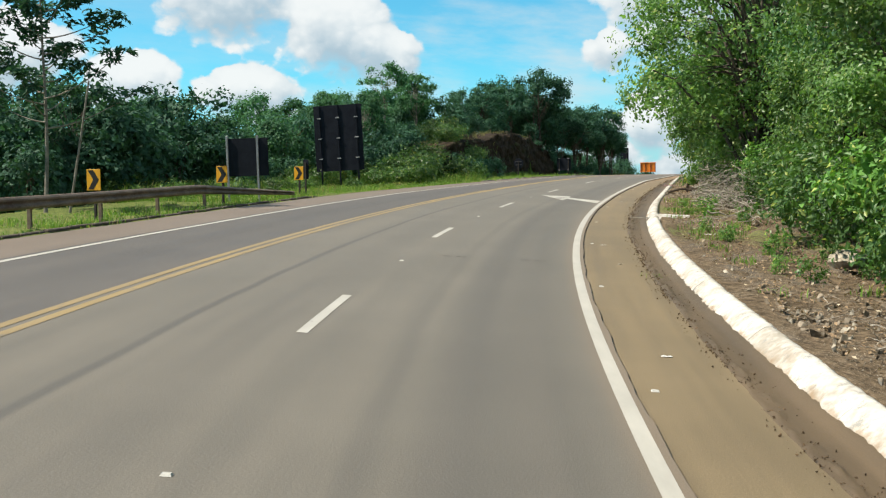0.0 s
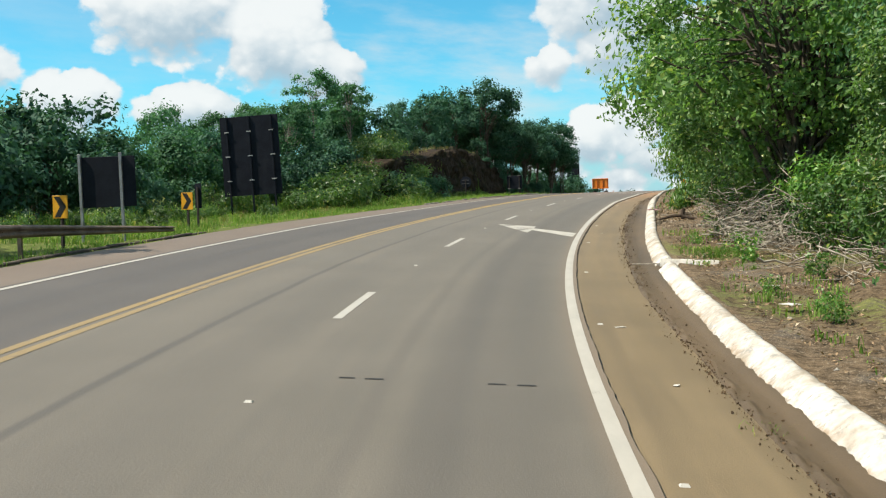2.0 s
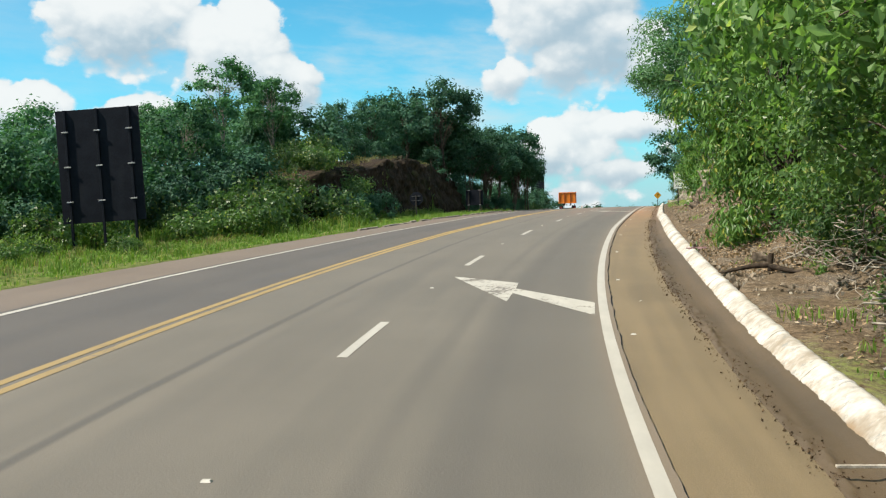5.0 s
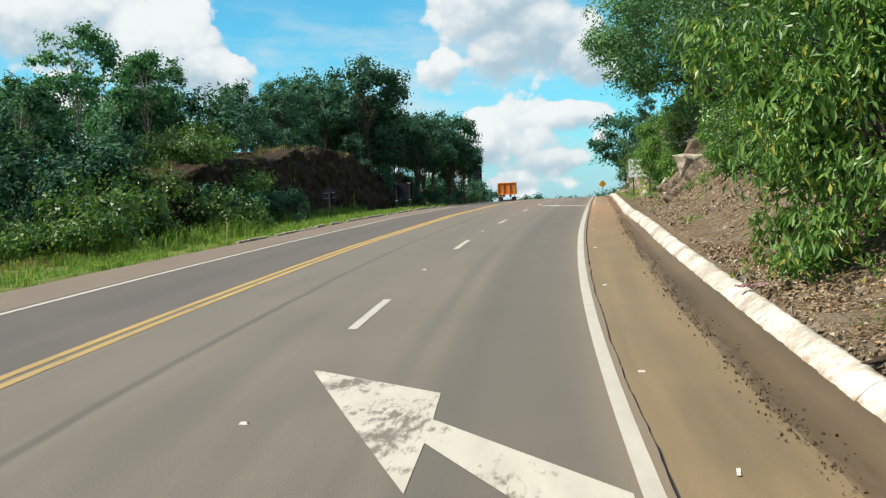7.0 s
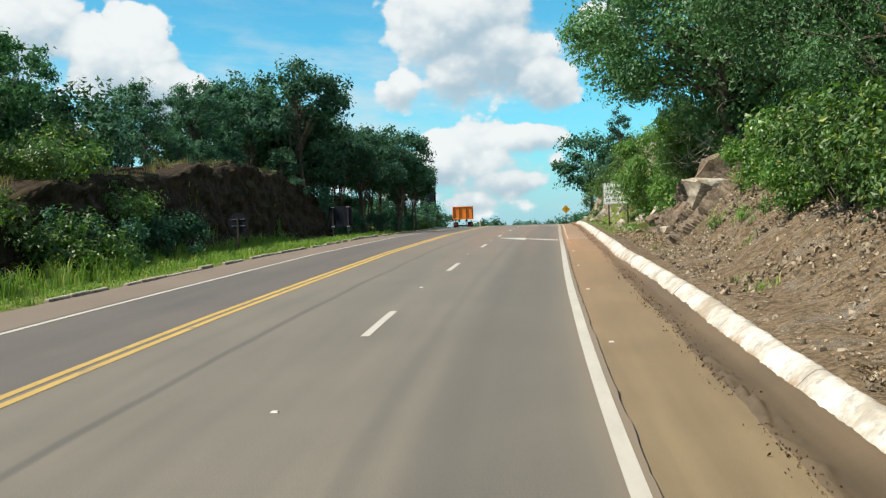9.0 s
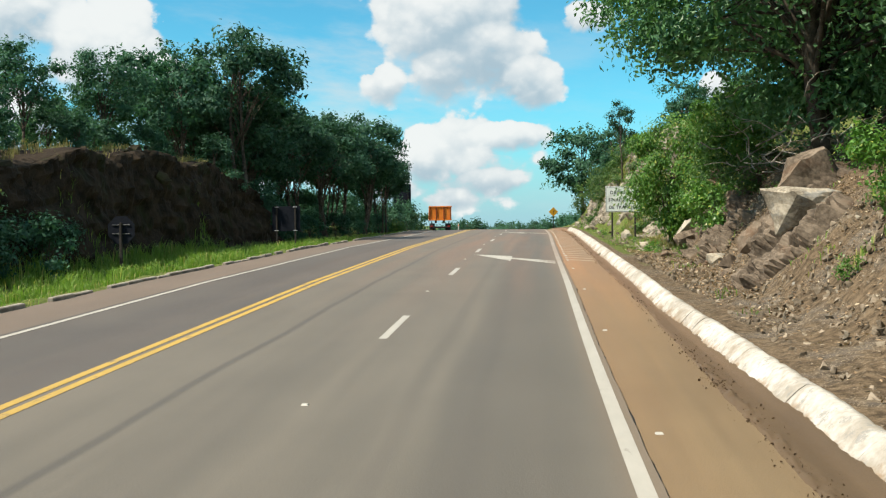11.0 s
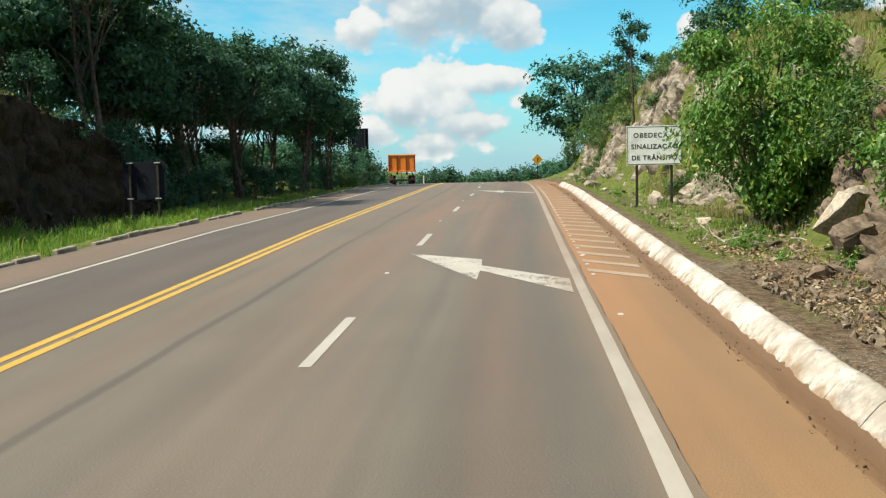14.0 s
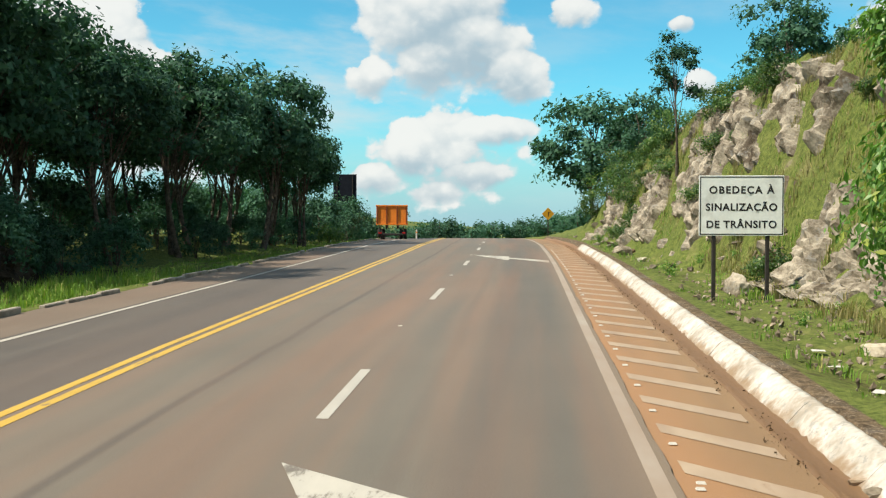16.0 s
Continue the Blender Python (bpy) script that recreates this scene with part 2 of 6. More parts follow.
def paint_material(name, colour, under, wear, faded=None):
    """Road paint, worn through to the surface below in flakes that are drawn out along the road; faded: from where to where, and how far, it is worn thin."""
    if name in MATS:
        return MATS[name]
    m = bpy.data.materials.new(name)
    m.use_nodes = True
    n = Nodes(m.node_tree)
    uv = n.add("ShaderNodeUVMap").outputs[0]
    sep = n.add("ShaderNodeSeparateXYZ", i0=uv)
    long = n.add("ShaderNodeCombineXYZ", i0=sep.outputs[0], i1=n.math("MULTIPLY", sep.outputs[1], 0.3), i2=0.0).outputs[0]
    f = n.math("ADD", n.math("MULTIPLY", n.noise(uv, 1.1, 3.0), 0.55), n.math("MULTIPLY", n.noise(long, 14.0, 5.0, 0.7), 0.45))
    col = n.mix(n.ramp(f, 0.5 + wear, 0.56 + wear), under, colour) if wear < 0 else colour
    if wear < 0:
        col = n.mix(n.ramp(f, 0.5 - wear * 0.45, 0.60 - wear * 0.45), colour, under)
    if faded:
        thin = n.math("MULTIPLY", n.ramp(sep.outputs[1], faded[0], faded[1]), n.math("MULTIPLY_ADD", n.noise(long, 0.8, 5.0, 0.6), 1.0, 0.5), clamp=True)
        col = n.mix(n.math("MULTIPLY", thin, faded[2]), col, under)
    dirt = n.math("MULTIPLY_ADD", n.noise(long, 3.0, 6.0, 0.65), 0.5, 0.72)
    col = n.mix(1.0, col, n.add("ShaderNodeCombineXYZ", i0=dirt, i1=dirt, i2=dirt).outputs[0], "MULTIPLY")
    dusty = n.math("MULTIPLY", n.math("MULTIPLY", n.ramp(sep.outputs[1], 85.0, 105.0), n.ramp(sep.outputs[0], 1.0, 1.5)), n.math("MULTIPLY_ADD", n.noise(long, 2.0, 4.0), 0.9, 0.2))
    col = n.mix(dusty, col, (0.240, 0.166, 0.113))
    bsdf = n.add("ShaderNodeBsdfPrincipled", Base_Color=col, Roughness=0.6)
    n.add("ShaderNodeOutputMaterial", Surface=bsdf)
    MATS[name] = m
    return m


def ground_material():
    m = bpy.data.materials.new("earth_and_turf")
    m.use_nodes = True
    n = Nodes(m.node_tree)
    co = n.add("ShaderNodeTexCoord").outputs["Object"]
    paint = n.add("ShaderNodeVertexColor")
    paint.layer_name = "cover"
    cover = n.add("ShaderNodeSeparateColor", i0=paint)
    a = n.noise(co, 0.9, 6.0, 0.65)
    b = n.noise(co, 7.0, 5.0, 0.7)
    c = n.noise(co, 32.0, 3.0, 0.6)
    soil = n.mix(n.ramp(b, 0.35, 0.65), (0.056, 0.040, 0.025), (0.168, 0.122, 0.078))
    soil = n.mix(n.math("MULTIPLY", n.ramp(a, 0.5, 0.68), 0.7), soil, (0.124, 0.113, 0.100))
    # soil of the left bank, with the bank's shade put into its colour
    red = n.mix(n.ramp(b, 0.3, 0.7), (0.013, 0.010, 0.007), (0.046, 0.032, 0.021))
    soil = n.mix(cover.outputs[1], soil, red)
    litter = n.math("MULTIPLY", n.math("MULTIPLY", n.ramp(c, 0.57, 0.63), n.ramp(a, 0.35, 0.6)), n.math("SUBTRACT", 1.0, cover.outputs[1], clamp=True))
    soil = n.mix(litter, soil, (0.300, 0.245, 0.180))
    turf = n.mix(n.ramp(b, 0.3, 0.7), (0.048, 0.072, 0.016), (0.144, 0.172, 0.044))
    turf = n.mix(n.math("MULTIPLY", n.ramp(a, 0.52, 0.7), 0.5), turf, (0.208, 0.192, 0.080))
    f = n.math("ADD", n.math("MULTIPLY_ADD", cover.outputs[0], 2.4, -1.2), n.math("ADD", n.math("MULTIPLY", a, 0.6), n.math("MULTIPLY_ADD", b, 0.6, -0.1)))
    col = n.mix(n.ramp(f, 0.35, 0.62), soil, turf)
    rock = n.mix(n.ramp(b, 0.35, 0.7), (0.096, 0.076, 0.056), (0.352, 0.296, 0.232))
    col = n.mix(n.ramp(n.math("ADD", cover.outputs[2], n.math("MULTIPLY_ADD", a, 0.8, -0.4)), 0.45, 0.62), col, rock)
    bp = n.add("ShaderNodeBump", Strength=0.7, Distance=0.06, Height=n.math("ADD", b, n.math("MULTIPLY", c, 0.6)))
    bsdf = n.add("ShaderNodeBsdfPrincipled", Base_Color=col, Roughness=0.95, Normal=bp)
    bsdf.inputs["Specular IOR Level"].default_value = 0.15
    n.add("ShaderNodeOutputMaterial", Surface=bsdf)
    return m


ASPHALT = asphalt_material("worn_asphalt", (0.106, 0.094, 0.075), (0.140, 0.123, 0.098), [(0.1, 0.42, 0.24), (0.75, 1.0, 0.26), (-3.4, 0.11, 0.46), (-2.5, 0.5, 0.10), (-0.55, 0.16, 0.16)], 0.6, 0.85, begin=76.0)
ASPHALT_OLD = asphalt_material("older_asphalt", (0.072, 0.064, 0.057), (0.097, 0.085, 0.073), [(-6.6, 0.6, 0.2)], 0.12)
SHOULDER = asphalt_material("dusty_shoulder", (0.124, 0.092, 0.052), (0.188, 0.139, 0.077), [], 0.9, 0.0, (0.310, 0.158, 0.072), 0.4, 56.0)
SHOULDER_L = asphalt_material("dusty_far_shoulder", (0.124, 0.095, 0.072), (0.159, 0.124, 0.095), [], 0.2)
WHITE = paint_material("white_road_paint", (0.382, 0.361, 0.318), (0.141, 0.127, 0.110), -0.22)
WHITE_WORN = paint_material("worn_white_road_paint", (0.410, 0.389, 0.339), (0.141, 0.122, 0.099), -0.012)
HATCH = paint_material("dusty_hatch_paint", (0.467, 0.375, 0.269), (0.255, 0.156, 0.092), -0.2)
YELLOW = paint_material("yellow_road_paint", (0.470, 0.300, 0.050), (0.150, 0.122, 0.090), -0.12, (95.0, 30.0, 0.7))
EARTH = ground_material()
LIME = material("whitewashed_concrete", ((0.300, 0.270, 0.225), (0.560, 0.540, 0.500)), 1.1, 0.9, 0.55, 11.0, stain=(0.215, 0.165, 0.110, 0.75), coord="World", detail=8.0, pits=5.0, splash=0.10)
CONCRETE = material("stained_concrete", ((0.212, 0.184, 0.148), (0.353, 0.318, 0.262)), 3.0, 0.9, 0.5, 20.0, stain=(0.099, 0.078, 0.057, 0.6))
BARK = material("grey_bark", ((0.044, 0.036, 0.028), (0.136, 0.116, 0.096)), 5.0, 0.95, 0.8, 30.0, spec=0.1)
BARK_PALE = material("pale_bark", ((0.120, 0.108, 0.090), (0.260, 0.238, 0.205)), 4.0, 0.9, 0.5, 25.0, spec=0.15)
DEADWOOD = material("dry_dead_wood", ((0.180, 0.155, 0.125), (0.430, 0.390, 0.330)), 6.0, 0.9, 0.4, 40.0, spec=0.15)
LEAF = leaf_material("broad_leaves", (0.024, 0.066, 0.020), (0.098, 0.195, 0.048), (0.22, 0.27, 0.06))
LEAF_DARK = leaf_material("dark_leaves", (0.022, 0.066, 0.048), (0.066, 0.165, 0.094), None, 0.62, 0.24, 0.15)
LEAF_FAR = leaf_material("wood_edge_leaves", (0.026, 0.086, 0.050), (0.094, 0.225, 0.102), None, 0.60, 0.30, 0.15)
LEAF_MID = leaf_material("mid_green_leaves", (0.042, 0.105, 0.030), (0.190, 0.325, 0.100), (0.30, 0.37, 0.12), 0.40, 0.45)
LEAF_BANK = leaf_material("deep_green_leaves", (0.030, 0.088, 0.044), (0.115, 0.240, 0.095), None, 0.45, 0.32, 0.3)
LEAF_GLOSSY = leaf_material("glossy_leaves", (0.040, 0.110, 0.026), (0.160, 0.295, 0.062), (0.30, 0.32, 0.06), 0.42, 0.30)
LEAF_LIGHT = leaf_material("fresh_leaves", (0.045, 0.125, 0.026), (0.150, 0.310, 0.062), (0.30, 0.36, 0.08), 0.4, 0.32)
GRASS = leaf_material("grass_blades", (0.065, 0.135, 0.020), (0.190, 0.310, 0.055), (0.36, 0.33, 0.12), 0.6)
GRASS_DRY = leaf_material("dry_grass_blades", (0.16, 0.15, 0.06), (0.33, 0.29, 0.13), (0.42, 0.34, 0.18), 0.7)
ROCK = material("pale_broken_rock", ((0.115, 0.094, 0.068), (0.420, 0.375, 0.300)), 1.7, 0.92, 1.0, 7.0, island=0.2, stain=(0.062, 0.047, 0.032, 0.95), spec=0.2, coord="World", pits=2.3)
ROCK_DARK = material("brown_weathered_rock", ((0.068, 0.052, 0.038), (0.248, 0.196, 0.148)), 1.6, 0.92, 1.0, 8.0, island=0.25, stain=(0.152, 0.084, 0.048, 0.6), spec=0.2, coord="World")
STEEL_RUST = material("dull_galvanised_steel", ((0.105, 0.075, 0.052), (0.200, 0.150, 0.112)), 2.0, 0.65, 0.1, metal=0.1, stain=(0.064, 0.035, 0.021, 0.75))
BLACK_PAINT = material("black_painted_sheet", ((0.006, 0.008, 0.013), (0.011, 0.014, 0.021)), 2.0, 0.7, 0.05, stain=(0.02, 0.022, 0.026, 0.3), spec=0.1)
BLACK_POST = material("black_timber_post", ((0.012, 0.011, 0.010), (0.035, 0.03, 0.026)), 5.0, 0.8, 0.3)
GREY_POST = material("galvanised_post", ((0.184, 0.191, 0.198), (0.297, 0.304, 0.311)), 5.0, 0.5, 0.1, metal=0.5)
BRACKET = material("bare_metal_clip", ((0.26, 0.27, 0.28), (0.36, 0.37, 0.38)), 8.0, 0.5, 0.1)
GREY_DULL = material("dull_grey_steel", ((0.060, 0.064, 0.070), (0.110, 0.115, 0.120)), 6.0, 0.7, 0.1)
SIGN_YELLOW = material("yellow_sign_sheet", ((0.438, 0.212, 0.011), (0.523, 0.269, 0.018)), 3.0, 0.45, 0.03)
SIGN_BLACK = material("black_sign_sheet", ((0.008, 0.008, 0.008), (0.014, 0.014, 0.014)), 3.0, 0.45, 0.03)
SIGN_WHITE = material("white_sign_sheet", ((0.66, 0.70, 0.67), (0.76, 0.79, 0.76)), 2.0, 0.5, 0.03, stain=(0.269, 0.269, 0.233, 0.35))
LETTER = material("black_lettering", ((0.012, 0.012, 0.014), (0.02, 0.02, 0.022)), 3.0, 0.6, 0.02)
ORANGE = material("orange_truck_paint", ((0.66, 0.165, 0.015), (0.80, 0.24, 0.03)), 1.2, 0.5, 0.05, stain=(0.212, 0.092, 0.042, 0.5))
ORANGE_DARK = material("recess_dark_orange", ((0.141, 0.032, 0.007), (0.240, 0.060, 0.013)), 2.0, 0.6, 0.1, stain=(0.071, 0.035, 0.021, 0.6))
DARK_STEEL = material("dark_chassis_steel", ((0.012, 0.012, 0.012), (0.04, 0.036, 0.032)), 4.0, 0.7, 0.2)
RUBBER = material("tyre_rubber", ((0.012, 0.012, 0.012), (0.028, 0.026, 0.024)), 8.0, 0.9, 0.3)
LAMP_RED = material("red_lamp_lens", ((0.247, 0.007, 0.007), (0.353, 0.014, 0.014)), 8.0, 0.3, 0.0)
PAPER = material("pale_litter", ((0.438, 0.424, 0.389), (0.566, 0.551, 0.523)), 9.0, 0.8, 0.2)
STUD = material("road_stud_plastic", ((0.36, 0.34, 0.30), (0.50, 0.48, 0.43)), 9.0, 0.5, 0.1)
SLOT = material("sealed_saw_cut", ((0.012, 0.012, 0.012), (0.03, 0.028, 0.026)), 9.0, 0.7, 0.2)

# ------------------------------------------------------------------ the road's line
# Along the road runs s, across it l (to the right), both in metres; the axis is the middle of the climbing lane.
KNOTS = np.array([-60.0, -10, 10, 30, 50, 70, 90, 110, 130, 150, 165, 180, 200, 240, 400])
BEND = np.array([0.0008267, 0.0008267, -0.0050148, -0.0061498, -0.0040395, -0.0015345, 0.0002865, -0.0005128, 0.0006692, 0.0010632, 0.0013682, 0.0018, 0.003, 0.002, 0.0])
RISE = np.array([-5.03, -3.6408, -3.0817, -2.7195, -2.4037, -2.077, -2.0518, -2.1847, -2.4393, -2.82, -3.32, -3.95, -5.1, -8.6, -21.9])
BANK = np.array([-0.1143, -0.1143, -0.0906, -0.0549, -0.0344, -0.0029, -0.0084, -0.0071, 0.0004, -0.0033, -0.006, -0.004, 0.0, 0.0, 0.0])
CROWN = np.array([0.0138, 0.0138, 0.0072, -0.0016, -0.0097, -0.0085, 0.0060, 0.0095, 0.0158, 0.0164, 0.0155, 0.012, 0.0, 0.0, 0.0])
TILT = radians(1.9)
STEP = 0.5
S_AXIS = np.arange(-200.0, 900.0, STEP)
bend = np.interp(S_AXIS, KNOTS, BEND)
zero = int(np.argmin(np.abs(S_AXIS)))
HEAD = np.concatenate([[0.0], np.cumsum((bend[1:] + bend[:-1]) / 2 * STEP)])
HEAD = HEAD - HEAD[zero] + 0.3247742
step_x, step_y = -np.sin(HEAD) * STEP, np.cos(HEAD) * STEP
X_AXIS = np.concatenate([[0.0], np.cumsum((step_x[1:] + step_x[:-1]) / 2)])
Y_AXIS = np.concatenate([[0.0], np.cumsum((step_y[1:] + step_y[:-1]) / 2)])
X_AXIS, Y_AXIS = X_AXIS - X_AXIS[zero] + 1.5808, Y_AXIS - Y_AXIS[zero] - 4.5103
FAR_SIDE = 0.10      # heading along which far ground is laid out


def smooth(x):
    x = np.clip(x, 0.0, 1.0)
    return x * x * (3 - 2 * x)


def lay(s, l, h=0.0):
    """World places, as an array (n, 3), of points h above the road's plane at s, l."""
    s, l, h = np.broadcast_arrays(np.asarray(s, float), np.asarray(l, float), np.asarray(h, float))
    head = np.interp(s, S_AXIS, HEAD)
    near = np.clip(l, -60, 60)
    x = np.interp(s, S_AXIS, X_AXIS) + np.cos(head) * near + math.cos(FAR_SIDE) * (l - near)
    y = np.interp(s, S_AXIS, Y_AXIS) + np.sin(head) * near + math.sin(FAR_SIDE) * (l - near)
    cross = np.clip(l, -14, 8)
    fade = 1 - smooth((np.abs(l) - 15) / 60)
    z = np.interp(s, KNOTS, RISE) + (np.interp(s, KNOTS, BANK) * cross + np.interp(s, KNOTS, CROWN) * np.minimum(cross + 5.1, 0)) * fade
    return np.stack([x, y * math.cos(TILT) - z * math.sin(TILT), y * math.sin(TILT) + z * math.cos(TILT) + 3.0 + h], axis=-1)


def at(s, l, h=0.0):
    return Vector(lay(s, l, h))


def facing(s):
    """Degrees by which the road's heading at s is turned from +y."""
    return math.degrees(float(np.interp(s, S_AXIS, HEAD)))


def site(s, l, h=0.0, turn=0.0, scale=1.0):
    """A pose on the ground: y along the road, x to its right, turned by some degrees."""
    p = at(s, l, h)
    return pose(p.x, p.y, p.z, 0, 0, facing(s) + turn) @ Matrix.Diagonal((scale, scale, scale, 1)) if scale != 1.0 else pose(p.x, p.y, p.z, 0, 0, facing(s) + turn)


def along(s, l, length, h=0.0, turn=0.0):
    """A pose for a piece that lies on the road's slope: y along it, z square to the banked plane."""
    a, b = at(s - length / 2, l, h), at(s + length / 2, l, h)
    y = (b - a).normalized()
    x = (at(s, l + 0.5, h) - at(s, l - 0.5, h)).normalized()
    z = x.cross(y).normalized()
    x = y.cross(z)
    m = Matrix((x, y, z)).transposed().to_4x4()
    m.translation = (a + b) / 2
    return m @ pose(0, 0, 0, 0, 0, turn)


FOOT_S = np.array([-60.0, 40, 49, 54, 75, 84, 88, 95, 100, 104, 110, 117, 122, 128, 134, 140, 149, 162, 180, 240])
FOOT_L = np.array([6.0, 6.0, 5.4, 5.0, 4.5, 5.0, 5.2, 5.7, 6.0, 6.9, 7.4, 7.2, 6.8, 5.9, 5.4, 5.3, 5.2, 5.2, 5.0, 6.0])
FOOT_RUN = np.array([9.0, 9.0, 4.2, 3.4, 2.6, 2.6, 2.4, 2.2, 2.0, 2.4, 3.2, 3.6, 3.6, 3.6, 3.8, 3.6, 2.6, 2.0, 3.0, 6.0])
FOOT_TOP = np.array([1.6, 1.6, 1.3, 1.3, 1.7, 2.4, 2.8, 3.2, 3.8, 4.4, 5.4, 6.3, 6.8, 6.8, 6.6, 6.2, 4.9, 3.2, 1.2, 0.3])


def kerb_shift(s):
    """How far the kerb swings away from the lane."""
    s = np.asarray(s, float)
    return 0.25 * np.exp(-((s - 54) / 12) ** 2) - 0.16 * smooth((s - 74) / 12)


def hill(s, l):
    """Height of the ground over the road's plane."""
    s, l = np.broadcast_arrays(np.asarray(s, float), np.asarray(l, float))
    h = np.full(s.shape, -0.16)
    # verge and woods on the outer side
    d = -9.9 - l
    left = -0.02 - 0.24 * smooth(d / 2.6)
    left = left - np.clip(d - 8, 0, 40) * 0.10 * smooth((80 - s) / 30) - np.clip(d - 20, 0, 60) * 0.04
    window = smooth((s - 76) / 9) * smooth((129 - s) / 13)
    ridge = 3.5 + 1.3 * smooth((s - 92) / 16) + 0.3 * np.sin(s * 0.21) + 0.2 * np.sin(s * 0.83 + 1)
    left = left + window * ridge * smooth((d - 5.4 - 0.4 * np.sin(s * 0.5)) / 1.2)
    left = left + 0.8 * smooth((s - 120) / 20) * smooth((d - 4) / 6)
    h = np.where(d > 0, left, h)
    # cut on the inner side
    e = l - 4.1 - kerb_shift(s)
    foot, run, top = (np.interp(s, FOOT_S, v) for v in (FOOT_L, FOOT_RUN, FOOT_TOP))
    right = 0.19 + 0.05 * np.clip(l - 4.1, 0, 4)
    right = right + np.maximum(top - 0.3, 0) * smooth((l - foot) / run) + 0.12 * np.clip(l - foot - run, 0, 30)
    right = right - 0.22 * smooth((s - 98) / 8) * smooth((140 - s) / 8) * smooth((l - 4.25) / 0.9)
    h = np.where(e > -0.21, right, h)
    return h


def spot(s, l, turn=0.0, scale=1.0, sink=0.0):
    return site(s, l, float(hill(s, l)) - sink, turn, scale)


# ------------------------------------------------------------------ mesh helpers
def fill(name, verts, faces, mat, parent=None, label="", uvs=None, flat=True, colours=None):
    """ONE mesh object of arrays (vertices, faces), at top level or as a part."""
    me = bpy.data.meshes.new(name)
    verts, faces = np.asarray(verts, dtype=np.float32).reshape(-1, 3), np.asarray(faces, dtype=np.int32)
    k = faces.shape[1]
    me.vertices.add(len(verts))
    me.vertices.foreach_set("co", verts.ravel())
    me.loops.add(faces.size)
    me.loops.foreach_set("vertex_index", faces.ravel())
    me.polygons.add(len(faces))
    me.polygons.foreach_set("loop_start", np.arange(0, faces.size, k, dtype=np.int32))
    me.update(calc_edges=True)
    me.polygons.foreach_set("use_smooth", np.full(len(faces), not flat))
    if uvs is not None:
        layer = me.uv_layers.new(name="UVMap")
        layer.data.foreach_set("uv", np.asarray(uvs, dtype=np.float32)[faces.ravel()].ravel())
    if colours is not None:
        layer = me.color_attributes.new("cover", "FLOAT_COLOR", "POINT")
        layer.data.foreach_set("color", np.concatenate([np.asarray(colours, dtype=np.float32), np.ones((len(verts), 1), dtype=np.float32)], axis=1).ravel())
    me.materials.append(mat)
    me.validate()
    ob = new(name, me)
    ob.parent = parent
    if label:
        ob["label"] = label
    return ob


def part(name, bm, mat, parent=None, label="", flat=True):
    """ONE mesh object of a bmesh, as a part under its parent."""
    bmesh.ops.recalc_face_normals(bm, faces=bm.faces)
    me = bpy.data.meshes.new(name)
    bm.to_mesh(me)
    bm.free()
    for p in me.polygons:
        p.use_smooth = not flat
    me.materials.append(mat)
    ob = new(name, me)
    ob.parent = parent
    if label:
        ob["label"] = label
    return ob


def thing(name, label, category, group="", m=None):
    ob = new(name)
    ob.empty_display_size = 0.2
    if m is not None:
        ob.matrix_basis = m
    return tagged(ob, label, category, group)


def box(bm, size, centre, bevel=0.0, turn=None):
    """Adds a box to bm, its edges bevelled."""
    made = bmesh.ops.create_cube(bm, size=1.0)["verts"]
    bmesh.ops.scale(bm, vec=size, verts=made)
    if bevel:
        edges = list({e for v in made for e in v.link_edges})
        out = bmesh.ops.bevel(bm, geom=edges, offset=bevel, segments=1, affect="EDGES", profile=0.5)
        made = list({v for f in out["faces"] for v in f.verts} | {v for v in made if v.is_valid})
    if turn is not None:
        bmesh.ops.rotate(bm, cent=(0, 0, 0), matrix=turn, verts=made)
    bmesh.ops.translate(bm, vec=centre, verts=made)
    return bm


def rod(bm, a, b, r1, r2=None, sides=10):
    """Adds a tapered round bar from a to b."""
    a, b = Vector(a), Vector(b)
    r2 = r1 if r2 is None else r2
    made = bmesh.ops.create_cone(bm, cap_ends=True, segments=sides, radius1=r1, radius2=r2, depth=(b - a).length)["verts"]
    q = Vector((0, 0, 1)).rotation_difference(b - a).to_matrix()
    bmesh.ops.rotate(bm, cent=(0, 0, 0), matrix=q, verts=made)
    bmesh.ops.translate(bm, vec=(a + b) / 2, verts=made)
    return bm


